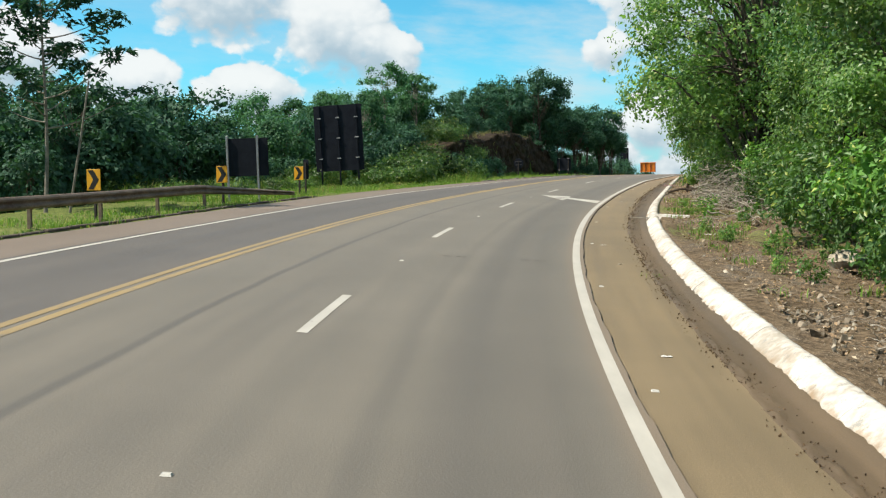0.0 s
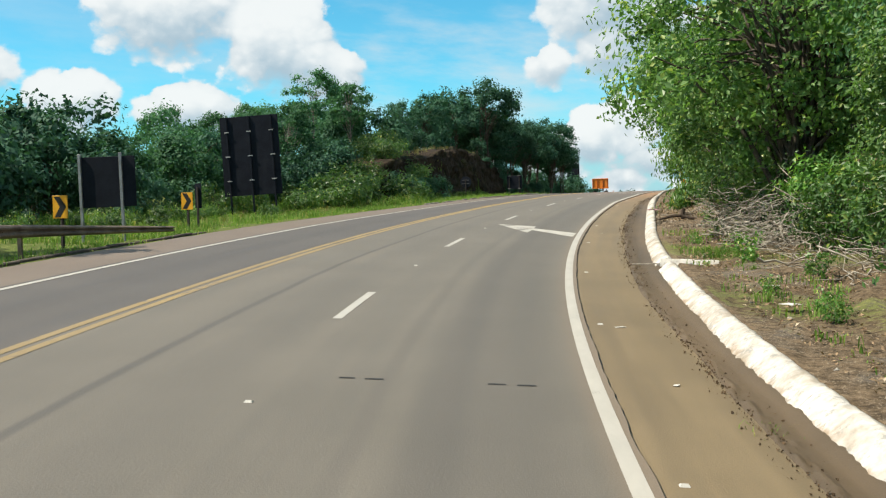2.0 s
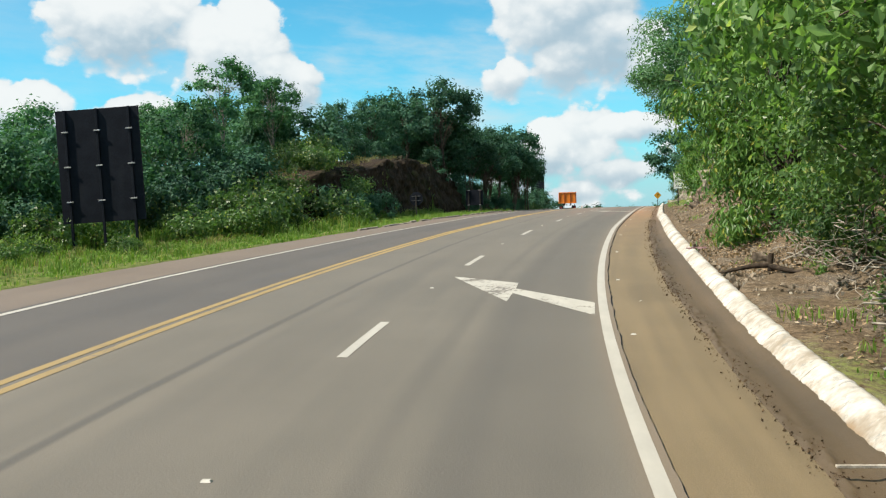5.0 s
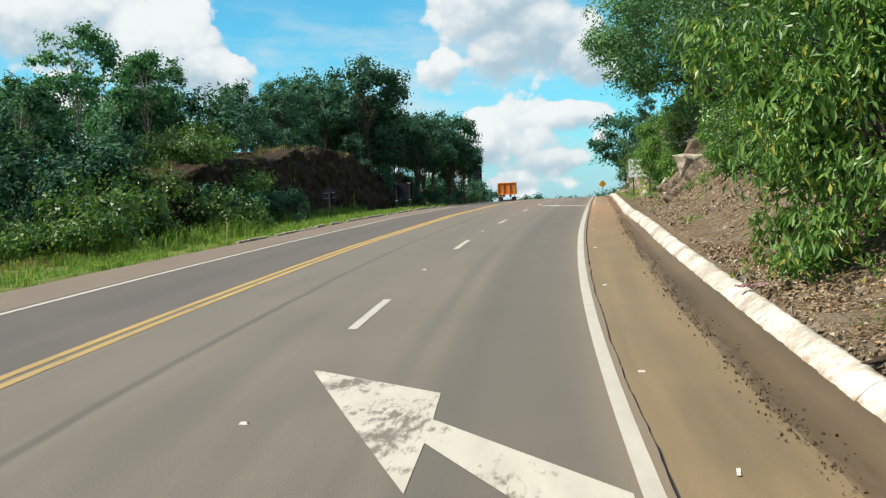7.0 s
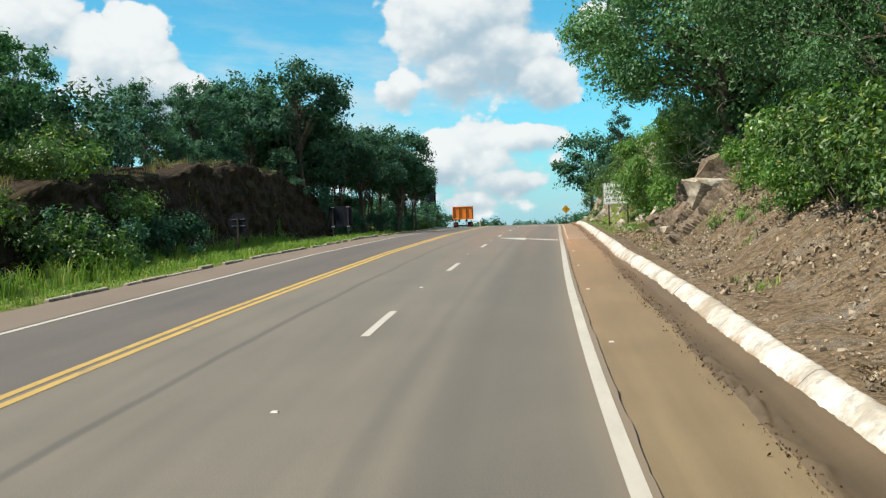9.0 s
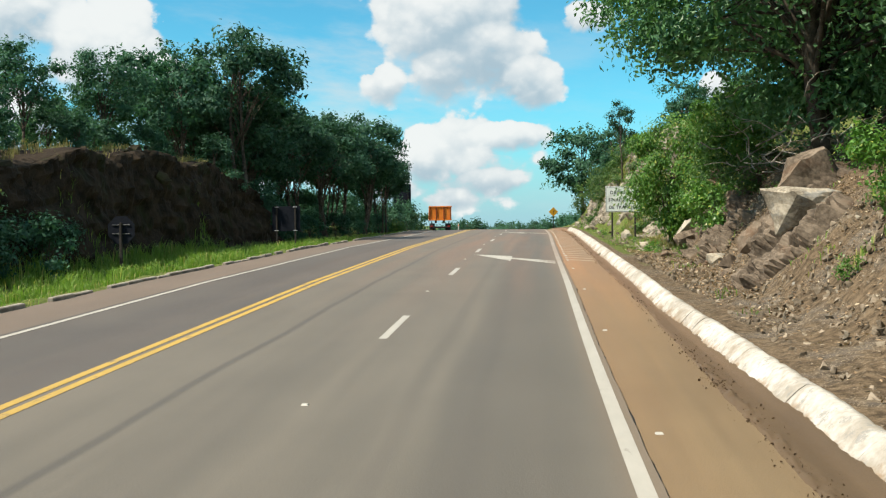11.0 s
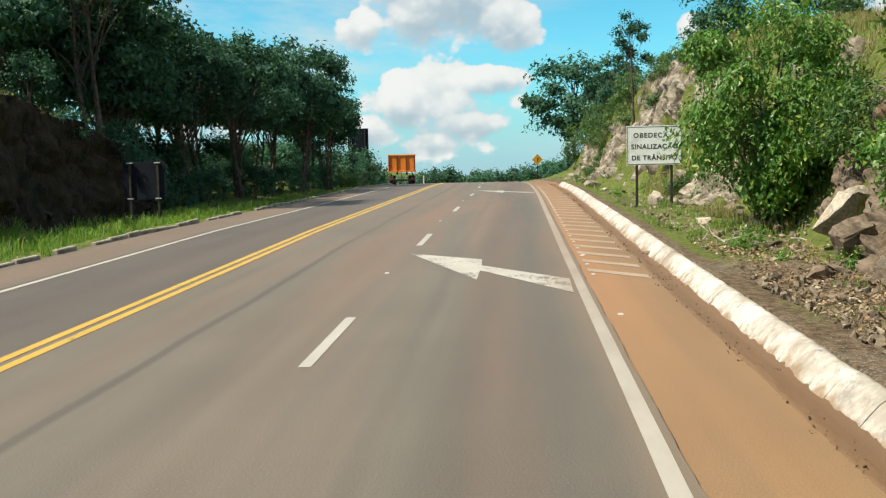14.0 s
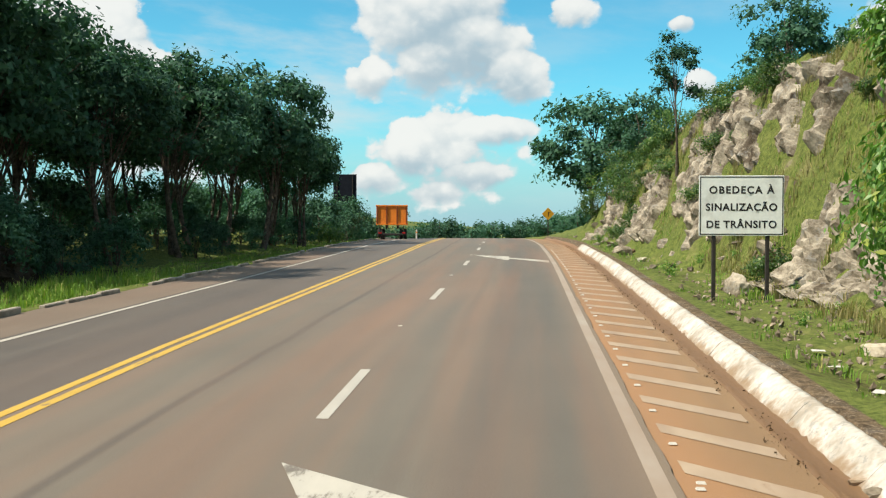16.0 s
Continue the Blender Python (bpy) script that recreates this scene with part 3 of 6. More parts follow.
def strip(name, s_list, l_left, l_right, h, mat, cols=1, parent=None, label="", wob=0.0, seed=0, skirt=0.0):
    """A band that follows the road between two offsets. wob: ragged edges; skirt: depth of its sides."""
    s = np.asarray(s_list, float)
    rng = np.random.default_rng(seed)
    ls = [np.full(len(s), l_left, float) if np.isscalar(l_left) else np.asarray(l_left, float), np.full(len(s), l_right, float) if np.isscalar(l_right) else np.asarray(l_right, float)]
    if wob:
        ls = [v + rng.normal(0, wob, len(s)) for v in ls]
    across = [ls[0] + (ls[1] - ls[0]) * k / cols for k in range(cols + 1)]
    n = cols + 1
    grid_l, grid_s = np.stack(across, 1), np.repeat(s[:, None], n, 1)
    verts = lay(grid_s, grid_l, h).reshape(-1, 3)
    idx = np.arange(len(s) * n).reshape(len(s), n)
    faces = np.stack([idx[:-1, :-1], idx[:-1, 1:], idx[1:, 1:], idx[1:, :-1]], -1).reshape(-1, 4)
    uv = np.stack([grid_l, grid_s], -1).reshape(-1, 2)
    if skirt:
        for edge in (across[0], across[-1]):
            k = len(verts)
            side = np.stack([lay(s, edge, h), lay(s, edge, h - skirt)], 1).reshape(-1, 3)
            verts = np.concatenate([verts, side])
            uv = np.concatenate([uv, np.repeat(np.stack([edge, s], 1), 2, 0)])
            j = k + np.arange(len(s) * 2).reshape(len(s), 2)
            faces = np.concatenate([faces, np.stack([j[:-1, 0], j[:-1, 1], j[1:, 1], j[1:, 0]], -1)])
    return fill(name, verts, faces, mat, parent, label, uv, flat=False)


def span(a, b, step=1.0):
    return np.linspace(a, b, max(2, int(round((b - a) / step)) + 1))


# ------------------------------------------------------------------ ground and road
def build_ground():
    s = np.concatenate([np.array([-190.0, -140, -100, -75, -55, -40, -28, -20, -14, -10]), np.arange(-8, 175, 0.6), np.arange(176, 240, 2.0), np.array([245.0, 260, 280, 310, 350, 400, 460, 540, 650, 800, 890])])
    l = np.concatenate([-np.array([2600.0, 1500, 800, 450, 260, 170, 120, 90, 70, 58, 50, 44, 38, 34, 30, 27, 24.5, 22.5]), np.arange(-21, -9.9, 0.45), np.array([-9.9, -9.7, -6, -2, 2, 3.5, 3.84, 3.91]), np.arange(4.1, 14.5, 0.32), np.array([15.5, 17, 19, 22, 26, 31, 38, 46, 56, 70, 90, 130, 200, 350, 700, 1500, 2600])])
    gs, gl = np.meshgrid(s, l, indexing="ij")
    h = hill(gs, gl)
    far = smooth((np.abs(gl) - 50) / 200)
    rng = np.random.default_rng(4)
    rough = rng.normal(0, 1, gs.shape)
    off_road = (gl < -10.4) | (gl > 4.3)
    amp = np.where(off_road, 0.03, 0.0)
    foot, run = np.interp(gs, FOOT_S, FOOT_L), np.interp(gs, FOOT_S, FOOT_RUN)
    on_cut = (gl > foot) & (gl < foot + run + 1)
    cliff = smooth((gs - 95) / 12) * smooth((172 - gs) / 12)
    amp = np.where(on_cut, 0.05 + 0.10 * cliff, amp)
    waves = np.array([noise.fractal(Vector((a * 0.35, b * 0.35, 0.0)), 1.0, 2.0, 4) for a, b in zip(gs.ravel(), gl.ravel())]).reshape(gs.shape)
    h = h + amp * rough + np.where(off_road, waves * (0.10 + 0.22 * on_cut * (0.3 + cliff)), 0)
    verts = lay(gs, gl, h)
    verts[..., 2] = verts[..., 2] * (1 - far) + far * (verts[..., 2] * 0.25 - 6.0)
    n = len(l)
    idx = np.arange(gs.size).reshape(gs.shape)
    faces = np.stack([idx[:-1, :-1], idx[:-1, 1:], idx[1:, 1:], idx[1:, :-1]], -1).reshape(-1, 4)
    green = np.where(gl < -10, 0.95, 0.0)
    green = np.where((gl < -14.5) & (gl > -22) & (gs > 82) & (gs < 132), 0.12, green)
    right_green = 0.30 + 0.14 * smooth((gs - 22) / 5) + 0.14 * smooth((gs - 97) / 6) - 0.5 * smooth((gs - 46) / 6) * smooth((96 - gs) / 14) + 0.05 * np.sin(gs * 0.7 + gl)
    green = np.where(gl > 4, right_green + 0.06 * smooth((gs - 103) / 6) * on_cut, green)
    green = np.where((gl > 14) | (gl < -40), 0.8, green)
    green = np.where(gs > 178, 0.6, green)
    # selects the left bank, where dark soil colour stands in for the woods' shade
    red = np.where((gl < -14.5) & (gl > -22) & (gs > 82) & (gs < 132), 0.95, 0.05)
    red = np.where((gl > 4) & (gs > 44) & (gs < 80), 0.0, red)
    rocky = np.where(on_cut, 0.22 + 0.14 * cliff, 0.0)
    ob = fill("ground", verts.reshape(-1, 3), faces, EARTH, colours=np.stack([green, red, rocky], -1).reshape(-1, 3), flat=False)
    tagged(ob, "brown earth with patchy green turf, reaching to wooded distance", "ground", kind="structure")


build_ground()
LONG = span(-60, 400, 1.0)
EDGE = np.concatenate([span(-60, -10, 1.0), np.arange(-9.8, 170, 0.2), span(171, 400, 1.0)])
rng_edge = np.random.default_rng(8)
ragged = 1.855 + np.convolve(rng_edge.normal(0, 0.02, len(EDGE)), np.ones(5) / 5, "same")
tagged(strip("road", EDGE, -5.05, ragged, 0.0, ASPHALT, 6, skirt=0.14), "brownish grey worn asphalt carriageway of a climbing road", "road", kind="structure")
crack = np.abs(np.convolve(rng_edge.normal(0, 0.03, len(EDGE)), np.ones(3) / 3, "same")) + 0.012
crack = 0.62 * crack * (1 - 0.6 * smooth((EDGE - 82) / 12))
tagged(strip("edge_crack", EDGE, ragged - 0.015, ragged + crack, -0.029, SLOT, 1), "ragged dark crack between the asphalt and its shoulder", "crack", kind="structure")
tagged(strip("road_far_lane", LONG, -8.25, -5.054, -0.002, ASPHALT_OLD, 3, skirt=0.1), "older darker asphalt of the oncoming lane", "road", kind="structure")
tagged(strip("shoulder", span(-60, 400, 1.0), 1.8, 3.15, -0.035, SHOULDER, 3, skirt=0.1), "ochre dusty paved hard shoulder", "road shoulder", kind="structure")
tagged(strip("far_shoulder", span(-60, 400, 1.0), -10.0, -8.2, -0.012, SHOULDER_L, 3, wob=0.03, skirt=0.1), "pale brown dusty paved shoulder beyond the white line", "road shoulder", kind="structure")

# silt that has washed against the kerb
SILT = asphalt_material("washed_silt", (0.055, 0.038, 0.021), (0.108, 0.073, 0.040), [], 0.9, 0.0, (0.230, 0.116, 0.051), 0.5, 60.0)


def build_silt():
    """Crusted silt: a ragged edge, a lumpy dark crust behind it, and a smooth wet-laid strip that climbs the kerb's foot."""
    s = np.arange(-12, 175, 0.07)
    rng = np.random.default_rng(11)
    k = np.concatenate([np.linspace(0, 0.42, 11), np.linspace(0.5, 1, 6)])
    gs, k = np.meshgrid(s, k, indexing="ij")
    slow = np.array([noise.fractal(Vector((a * 0.16, 3.0, 0.0)), 1.0, 2.0, 5) for a in s])
    edge = 3.06 + 0.09 * slow + 0.03 * np.sin(s * 0.31)
    gl = edge[:, None] + k * (3.66 + kerb_shift(gs) - edge[:, None])
    heavy = np.clip(0.55 + 0.8 * np.array([noise.noise(Vector((a * 0.23, 9.0, 0.0))) for a in s]), 0.1, 1.0) * np.where(s < 78, 1.0, 0.45)
    lump = np.array([noise.fractal(Vector((a * 2.6, b * 7.0, 0.0)), 0.8, 2.1, 4) for a, b in zip(gs.ravel(), gl.ravel())]).reshape(gs.shape)
    crust = np.exp(-((k - 0.19) / 0.13) ** 2) * heavy[:, None]
    h = -0.046 + 0.022 * smooth(k * 9) + 0.095 * smooth((k - 0.55) / 0.45) + crust * (0.012 + 0.085 * np.clip(lump, -0.15, 1.0)) + rng.normal(0, 0.0015, gs.shape)
    h[:, 0] = -0.06
    idx = np.arange(gs.size).reshape(gs.shape)
    faces = np.stack([idx[:-1, :-1], idx[:-1, 1:], idx[1:, 1:], idx[1:, :-1]], -1).reshape(-1, 4)
    ob = fill("silt", lay(gs, gl, h).reshape(-1, 3), faces, SILT, uvs=np.stack([gl, gs], -1).reshape(-1, 2), flat=False)
    tagged(ob, "dark brown crusted silt washed along the kerb", "dirt", kind="stuff")


build_silt()

# painted lines
lines = [("edge_line", WHITE, span(-60, 260), 1.62, 1.78), ("far_edge_line", WHITE, span(-60, 260), -8.10, -7.96),
         ("centre_line", YELLOW, span(-60, 260), -5.19, -5.05), ("centre_line", YELLOW, span(-60, 260), -4.95, -4.81)]
for name, mat, s, a, b in lines:
    tagged(strip(name, s, a, b, 0.005, mat, 1), "white painted edge line, slightly worn" if mat is WHITE else "double yellow painted centre line, faded", "road marking", kind="structure")
for k in range(-4, 16):
    s0 = 16.95 + 12.62 * k
    mid = float(np.interp(s0, [15, 75], [-1.87, -1.61]))
    dash = strip("lane_dash", span(s0, s0 + 3.0), mid - 0.07, mid + 0.07, 0.005, WHITE, 1)
    tagged(dash, "short white painted lane dash on asphalt", "road marking", "lane dashes", kind="structure")


def outline(name, points, mat, h=0.006, cut=0.35):
    """A flat painted shape from its outline in (s, l), laid on the road."""
    bm = bmesh.new()
    face = bm.faces.new([bm.verts.new((l, s, 0)) for s, l in points])
    bmesh.ops.triangulate(bm, faces=[face])
    for _ in range(3):
        bmesh.ops.subdivide_edges(bm, edges=[e for e in bm.edges if e.calc_length() > cut], cuts=1)
        bmesh.ops.triangulate(bm, faces=bm.faces)
    flat = np.array([v.co for v in bm.verts])
    bm.verts.index_update()
    faces = np.array([[v.index for v in f.verts] for f in bm.faces])
    bm.free()
    world = lay(flat[:, 1], flat[:, 0], h)
    a, b, c = (world[faces[:, k]] for k in range(3))
    up = np.cross(b - a, c - a)[:, 2] < 0
    faces[up] = faces[up][:, ::-1]
    return fill(name, world, faces, mat, uvs=flat[:, :2], flat=False)


for s0 in (48.0, 99.45, 134.0):
    arrow = outline("merge_arrow", [(s0 + 4.1, -1.62), (s0 + 2.95, -0.04), (s0 + 1.95, -0.02), (s0 + 0.0, 1.56), (s0 - 1.6, 1.54), (s0 + 1.2, -0.02), (s0 - 0.05, -0.04)], WHITE_WORN)
    tagged(arrow, "large worn white lane-merge arrow painted on asphalt", "road marking", "merge arrows", kind="structure")
for k in range(36):
    s0 = 100.9 + 1.5 * k
    bar = outline("hatch_bar", [(s0 - 0.2, 1.98), (s0 + 0.22, 1.98), (s0 - 0.98 + 0.22, 3.0), (s0 - 0.98 - 0.2, 3.0)], HATCH, -0.029)
    tagged(bar, "slanted dusty white hatch bar on the shoulder", "road marking", "hatch bars", kind="structure")
for a, b in ((-1.06, -0.88), (-0.78, -0.57), (0.54, 0.74), (0.85, 1.06)):
    cut = outline("saw_cut", [(25.71, a), (25.77, a + 0.01), (25.78, b - 0.01), (25.72, b)], SLOT, 0.004)
    tagged(cut, "short dark sealed saw cut across the lane", "road sensor", "saw cuts", kind="structure")


def build_kerb():
    """Whitewashed gutter kerb of rough cast pieces; a channel leaves it on the bank side."""
    base = thing("kerb", "rough whitewashed concrete kerb with dark stains", "kerb")
    base["kind"] = "structure"
    rng = np.random.default_rng(3)
    shapes = []
    profile = [(-0.03, -0.10), (0.0, 0.0), (0.09, 0.10), (0.18, 0.19), (0.26, 0.245), (0.34, 0.255), (0.40, 0.23), (0.47, 0.05)]
    for v in range(9):
        ys = np.linspace(-0.5, 0.5, 9)
        pts = np.array([[(x, y, z) for x, z in profile] for y in ys])
        pts = pts + rng.normal(0, 0.0065, pts.shape) * np.array([1, 0.0, 1]) * np.array([0.1, 0.8, 1, 1, 1, 1, 1, 0.8, 0.1])[:, None, None]
        k = len(profile)
        idx = np.arange(9 * k).reshape(9, k)
        faces = np.stack([idx[:-1, :-1], idx[:-1, 1:], idx[1:, 1:], idx[1:, :-1]], -1).reshape(-1, 4)
        ends = np.concatenate([pts[0], pts[8]])
        first = 9 * k
        caps = [[first + e * k, first + e * k + j, first + e * k + j + 1, first + e * k + j + 2] for e in (0, 1) for j in (1, 3, 5)]
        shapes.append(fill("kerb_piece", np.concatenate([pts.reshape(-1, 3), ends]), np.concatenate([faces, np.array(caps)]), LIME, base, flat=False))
    meshes = [o.data for o in shapes]
    for o in shapes:
        bpy.data.objects.remove(o)
    s = -8.0
    while s < 144:
        length = rng.uniform(0.85, 1.35)
        if not (36.9 < s + length / 2 < 37.95):
            ob = new("kerb_piece", meshes[rng.integers(len(meshes))])
            ob.parent = base
            m = along(s + length / 2, 3.53 + rng.normal(0, 0.003) + float(kerb_shift(s + length / 2)), length, rng.normal(0, 0.002), rng.normal(0, 0.08) - math.degrees(math.atan(float(kerb_shift(s + length) - kerb_shift(s)) / length)))
            ob.matrix_basis = m @ Matrix.Diagonal((1 if s < 80 else 0.88, length + (0.004 if rng.random() < 0.5 else -0.02), rng.uniform(0.985, 1.015), 1))
        s += length
    for turn, l, s0 in ((-97, 4.35, 37.75),):
        ob = new("kerb_piece", meshes[2])
        ob.parent = base
        ob.matrix_basis = along(s0, l, 1.0, 0.05, turn) @ Matrix.Diagonal((0.8, 1.25, 0.85, 1))


# ------------------------------------------------------------------ plants
def tube(points, radii, sides=7):
    """Vertices and faces of a tapered tube along points."""
    pts = np.asarray(points, float)
    tang = np.gradient(pts, axis=0)
    tang /= np.linalg.norm(tang, axis=1)[:, None] + 1e-9
    ref = np.where(np.abs(tang[:, 2:3]) > 0.9, np.array([[1.0, 0, 0]]), np.array([[0, 0, 1.0]]))
    a = np.cross(tang, ref)
    a /= np.linalg.norm(a, axis=1)[:, None] + 1e-9
    b = np.cross(tang, a)
    ang = np.linspace(0, 2 * np.pi, sides, endpoint=False)
    ring = pts[:, None] + np.asarray(radii)[:, None, None] * (np.cos(ang)[None, :, None] * a[:, None] + np.sin(ang)[None, :, None] * b[:, None])
    idx = np.arange(len(pts) * sides).reshape(len(pts), sides)
    nxt = np.roll(idx, -1, axis=1)
    faces = np.stack([idx[:-1], nxt[:-1], nxt[1:], idx[1:]], -1).reshape(-1, 4)
    return ring.reshape(-1, 3), faces


def joined(pieces):
    verts, faces, k = [], [], 0
    for v, f in pieces:
        verts.append(v)
        faces.append(f + k)
        k += len(v)
    return np.concatenate(verts), np.concatenate(faces)


def leaf_frames(centres, out, size, rng, droop, wide, loose):
    """Axis, normal, side, length and half width of leaves that grow at centres and look outwards."""
    n = len(centres)
    nor = out + rng.normal(0, loose, (n, 3)) + np.array([0, 0, 0.35])
    nor /= np.linalg.norm(nor, axis=1)[:, None]
    axis = rng.normal(0, 1, (n, 3)) + out * 0.7 + np.array([0, 0, -droop])
    axis -= nor * (axis * nor).sum(1)[:, None]
    axis /= np.linalg.norm(axis, axis=1)[:, None] + 1e-9
    ln = (np.broadcast_to(size, n) * rng.uniform(0.65, 1.35, n))[:, None]
    return axis, nor, np.cross(nor, axis), ln, ln * wide * 0.5


def leaf_quads(centres, out, size, rng, droop=0.0, wide=0.42, loose=0.55):
    """Folded leaves: four corners each (base, two sides, tip)."""
    axis, nor, side, ln, wd = leaf_frames(centres, out, size, rng, droop, wide, loose)
    base, tip = centres - axis * ln * 0.5, centres + axis * ln * 0.5 - nor * ln * 0.10
    mid = centres + nor * ln * 0.05
    verts = np.stack([base, mid + side * wd, tip, mid - side * wd], 1).reshape(-1, 3)
    k = np.arange(len(centres))[:, None] * 4
    faces = np.concatenate([k + np.array([0, 1, 2]), k + np.array([0, 2, 3])], 1).reshape(-1, 3)
    return verts, faces


def leaf_blades(centres, out, size, rng, droop=0.0, wide=0.6, loose=0.55):
    """Small leaves: three corners each."""
    axis, nor, side, ln, wd = leaf_frames(centres, out, size, rng, droop, wide, loose)
    back = centres - axis * ln * 0.35
    verts = np.stack([back + side * wd * 1.1, back - side * wd * 0.8 + axis * ln * 0.12, centres + axis * ln * 0.6 - nor * ln * 0.06], 1).reshape(-1, 3)
    return verts, np.arange(len(centres) * 3).reshape(-1, 3)


def tree(name, label, seed, height, radius, clear, leaves, size, leaf_mat, bark=BARK, clumps=34, trunk_r=0.16, squash=0.8, droop=0.3, lean=(0.0, 0.0), stems=1, clump_r=0.30, wide=0.42, category="tree", small=False, inner=0.25, sprig=6):
    """A tree or shrub: tapered stems that fork into limbs, each ending in a clump of leafy sprigs with larger shaded leaves inside."""
    rng = np.random.default_rng(seed)
    wood, centres, outs, sizes = [], [], [], []
    mid = np.array([lean[0], lean[1], clear + (height - clear) * 0.5])
    half = np.array([radius, radius, (height - clear) * 0.5])
    tips = []
    while len(tips) < clumps:
        d = rng.normal(0, 1, 3)
        d /= np.linalg.norm(d)
        r = rng.uniform(0.30, 1.0) ** 0.5
        if d[2] < -0.8 and clear > 1.0 and rng.random() < 0.5:
            continue
        tips.append(mid + d * half * r * np.array([0.86, 0.86, 0.9]))
    for st in range(stems):
        foot = np.array([rng.normal(0, 0.12) * (stems > 1) * radius * 0.6, rng.normal(0, 0.12) * (stems > 1) * radius * 0.6, -0.25])
        top = mid + np.array([rng.normal(0, 0.12) * radius, rng.normal(0, 0.12) * radius, half[2] * 0.45])
        t = np.linspace(0, 1, 8)[:, None]
        bow = np.array([rng.normal(0, 0.05), rng.normal(0, 0.05), 0]) * height
        line = foot + (top - foot) * t + bow * np.sin(t * np.pi)
        rad = trunk_r * (1.05 - 0.85 * t[:, 0]) * (1 + 0.5 * np.exp(-t[:, 0] * 14))
        wood.append(tube(line, rad, 9 if category == "tree" else 5))
        for p in tips[st::stems]:
            k = rng.uniform(0.25, 0.85) if clear > 0.8 else rng.uniform(0.05, 0.8)
            start = foot + (top - foot) * k + bow * math.sin(k * math.pi)
            start[2] = min(start[2], p[2] + 0.3)
            u = np.linspace(0, 1, 6 if category == "tree" else 4)[:, None]
            bend = np.array([0, 0, 1.0]) * np.linalg.norm(p - start) * 0.16
            limb = start + (p - start) * u + bend * np.sin(u * np.pi) + rng.normal(0, 0.04, (len(u), 3)) * radius * 0.5 * np.sin(u * np.pi)
            r0 = trunk_r * rng.uniform(0.22, 0.4) * (1.1 - 0.6 * k)
            wood.append(tube(limb, r0 * (1.05 - 0.9 * u[:, 0]), 4 if category == "tree" else 3))
    each = leaves // clumps
    for p in tips:
        cr = radius * clump_r * rng.uniform(0.55, 1.5)
        m = int(each * rng.uniform(0.6, 1.4))
        away = (p - mid) / radius
        # shaded leaves within
        k = int(m * inner)
        d = rng.normal(0, 1, (k, 3))
        d /= np.linalg.norm(d, axis=1)[:, None]
        centres.append(p + d * rng.uniform(0.1, 0.8, k)[:, None] * cr * np.array([1.0, 1.0, squash]))
        outs.append(d * 0.6)
        sizes.append(np.full(k, size * 1.3))
        # sprigs over the outside, thicker above and outwards
        n = max(3, (m - k) // sprig)
        d = rng.normal(0, 1, (n, 3)) + away * 0.5 + np.array([0, 0, 0.15])
        d /= np.linalg.norm(d, axis=1)[:, None]
        c = p + d * rng.uniform(0.72, 1.08, n)[:, None] * cr * np.array([1.0, 1.0, squash])
        c, d = np.repeat(c, sprig, 0), np.repeat(d, sprig, 0)
        centres.append(c + rng.normal(0, 0.75, c.shape) * size + np.array([0, 0, -0.25 * droop]) * size)
        outs.append(d * 0.9 + away * 0.3)
        sizes.append(np.full(n * sprig, size))
    centres, outs, sizes = np.concatenate(centres), np.concatenate(outs), np.concatenate(sizes)
    keep = centres[:, 2] > (0.05 if clear >= 0 else -0.9)
    lv, lf = (leaf_blades if small else leaf_quads)(centres[keep], outs[keep], sizes[keep], rng, droop, wide, 0.55)
    ob = thing(name, label, category)
    wv, wf = joined(wood)
    fill("trunk" if category == "tree" else "stem", wv, wf, bark, ob, flat=False)
    fill("crown" if category == "tree" else "foliage", lv, lf, leaf_mat, ob)
    return ob


def put(ob, places, first=True, group=""):
    """Sets a built thing at the first place and copies of it at the rest; a place is (s, l, turn, scale)."""
    if group:
        ob["group"] = group
    for k, (s, l, turn, scale) in enumerate(places):
        m = spot(s, l, turn, 1.0, 0.05)
        m = m @ Matrix.Diagonal((scale, scale, scale, 1))
        if k == 0 and first:
            ob.matrix_basis = m
        else:
            c = copy_thing(ob, Matrix.Identity(4))
            c.matrix_basis = m


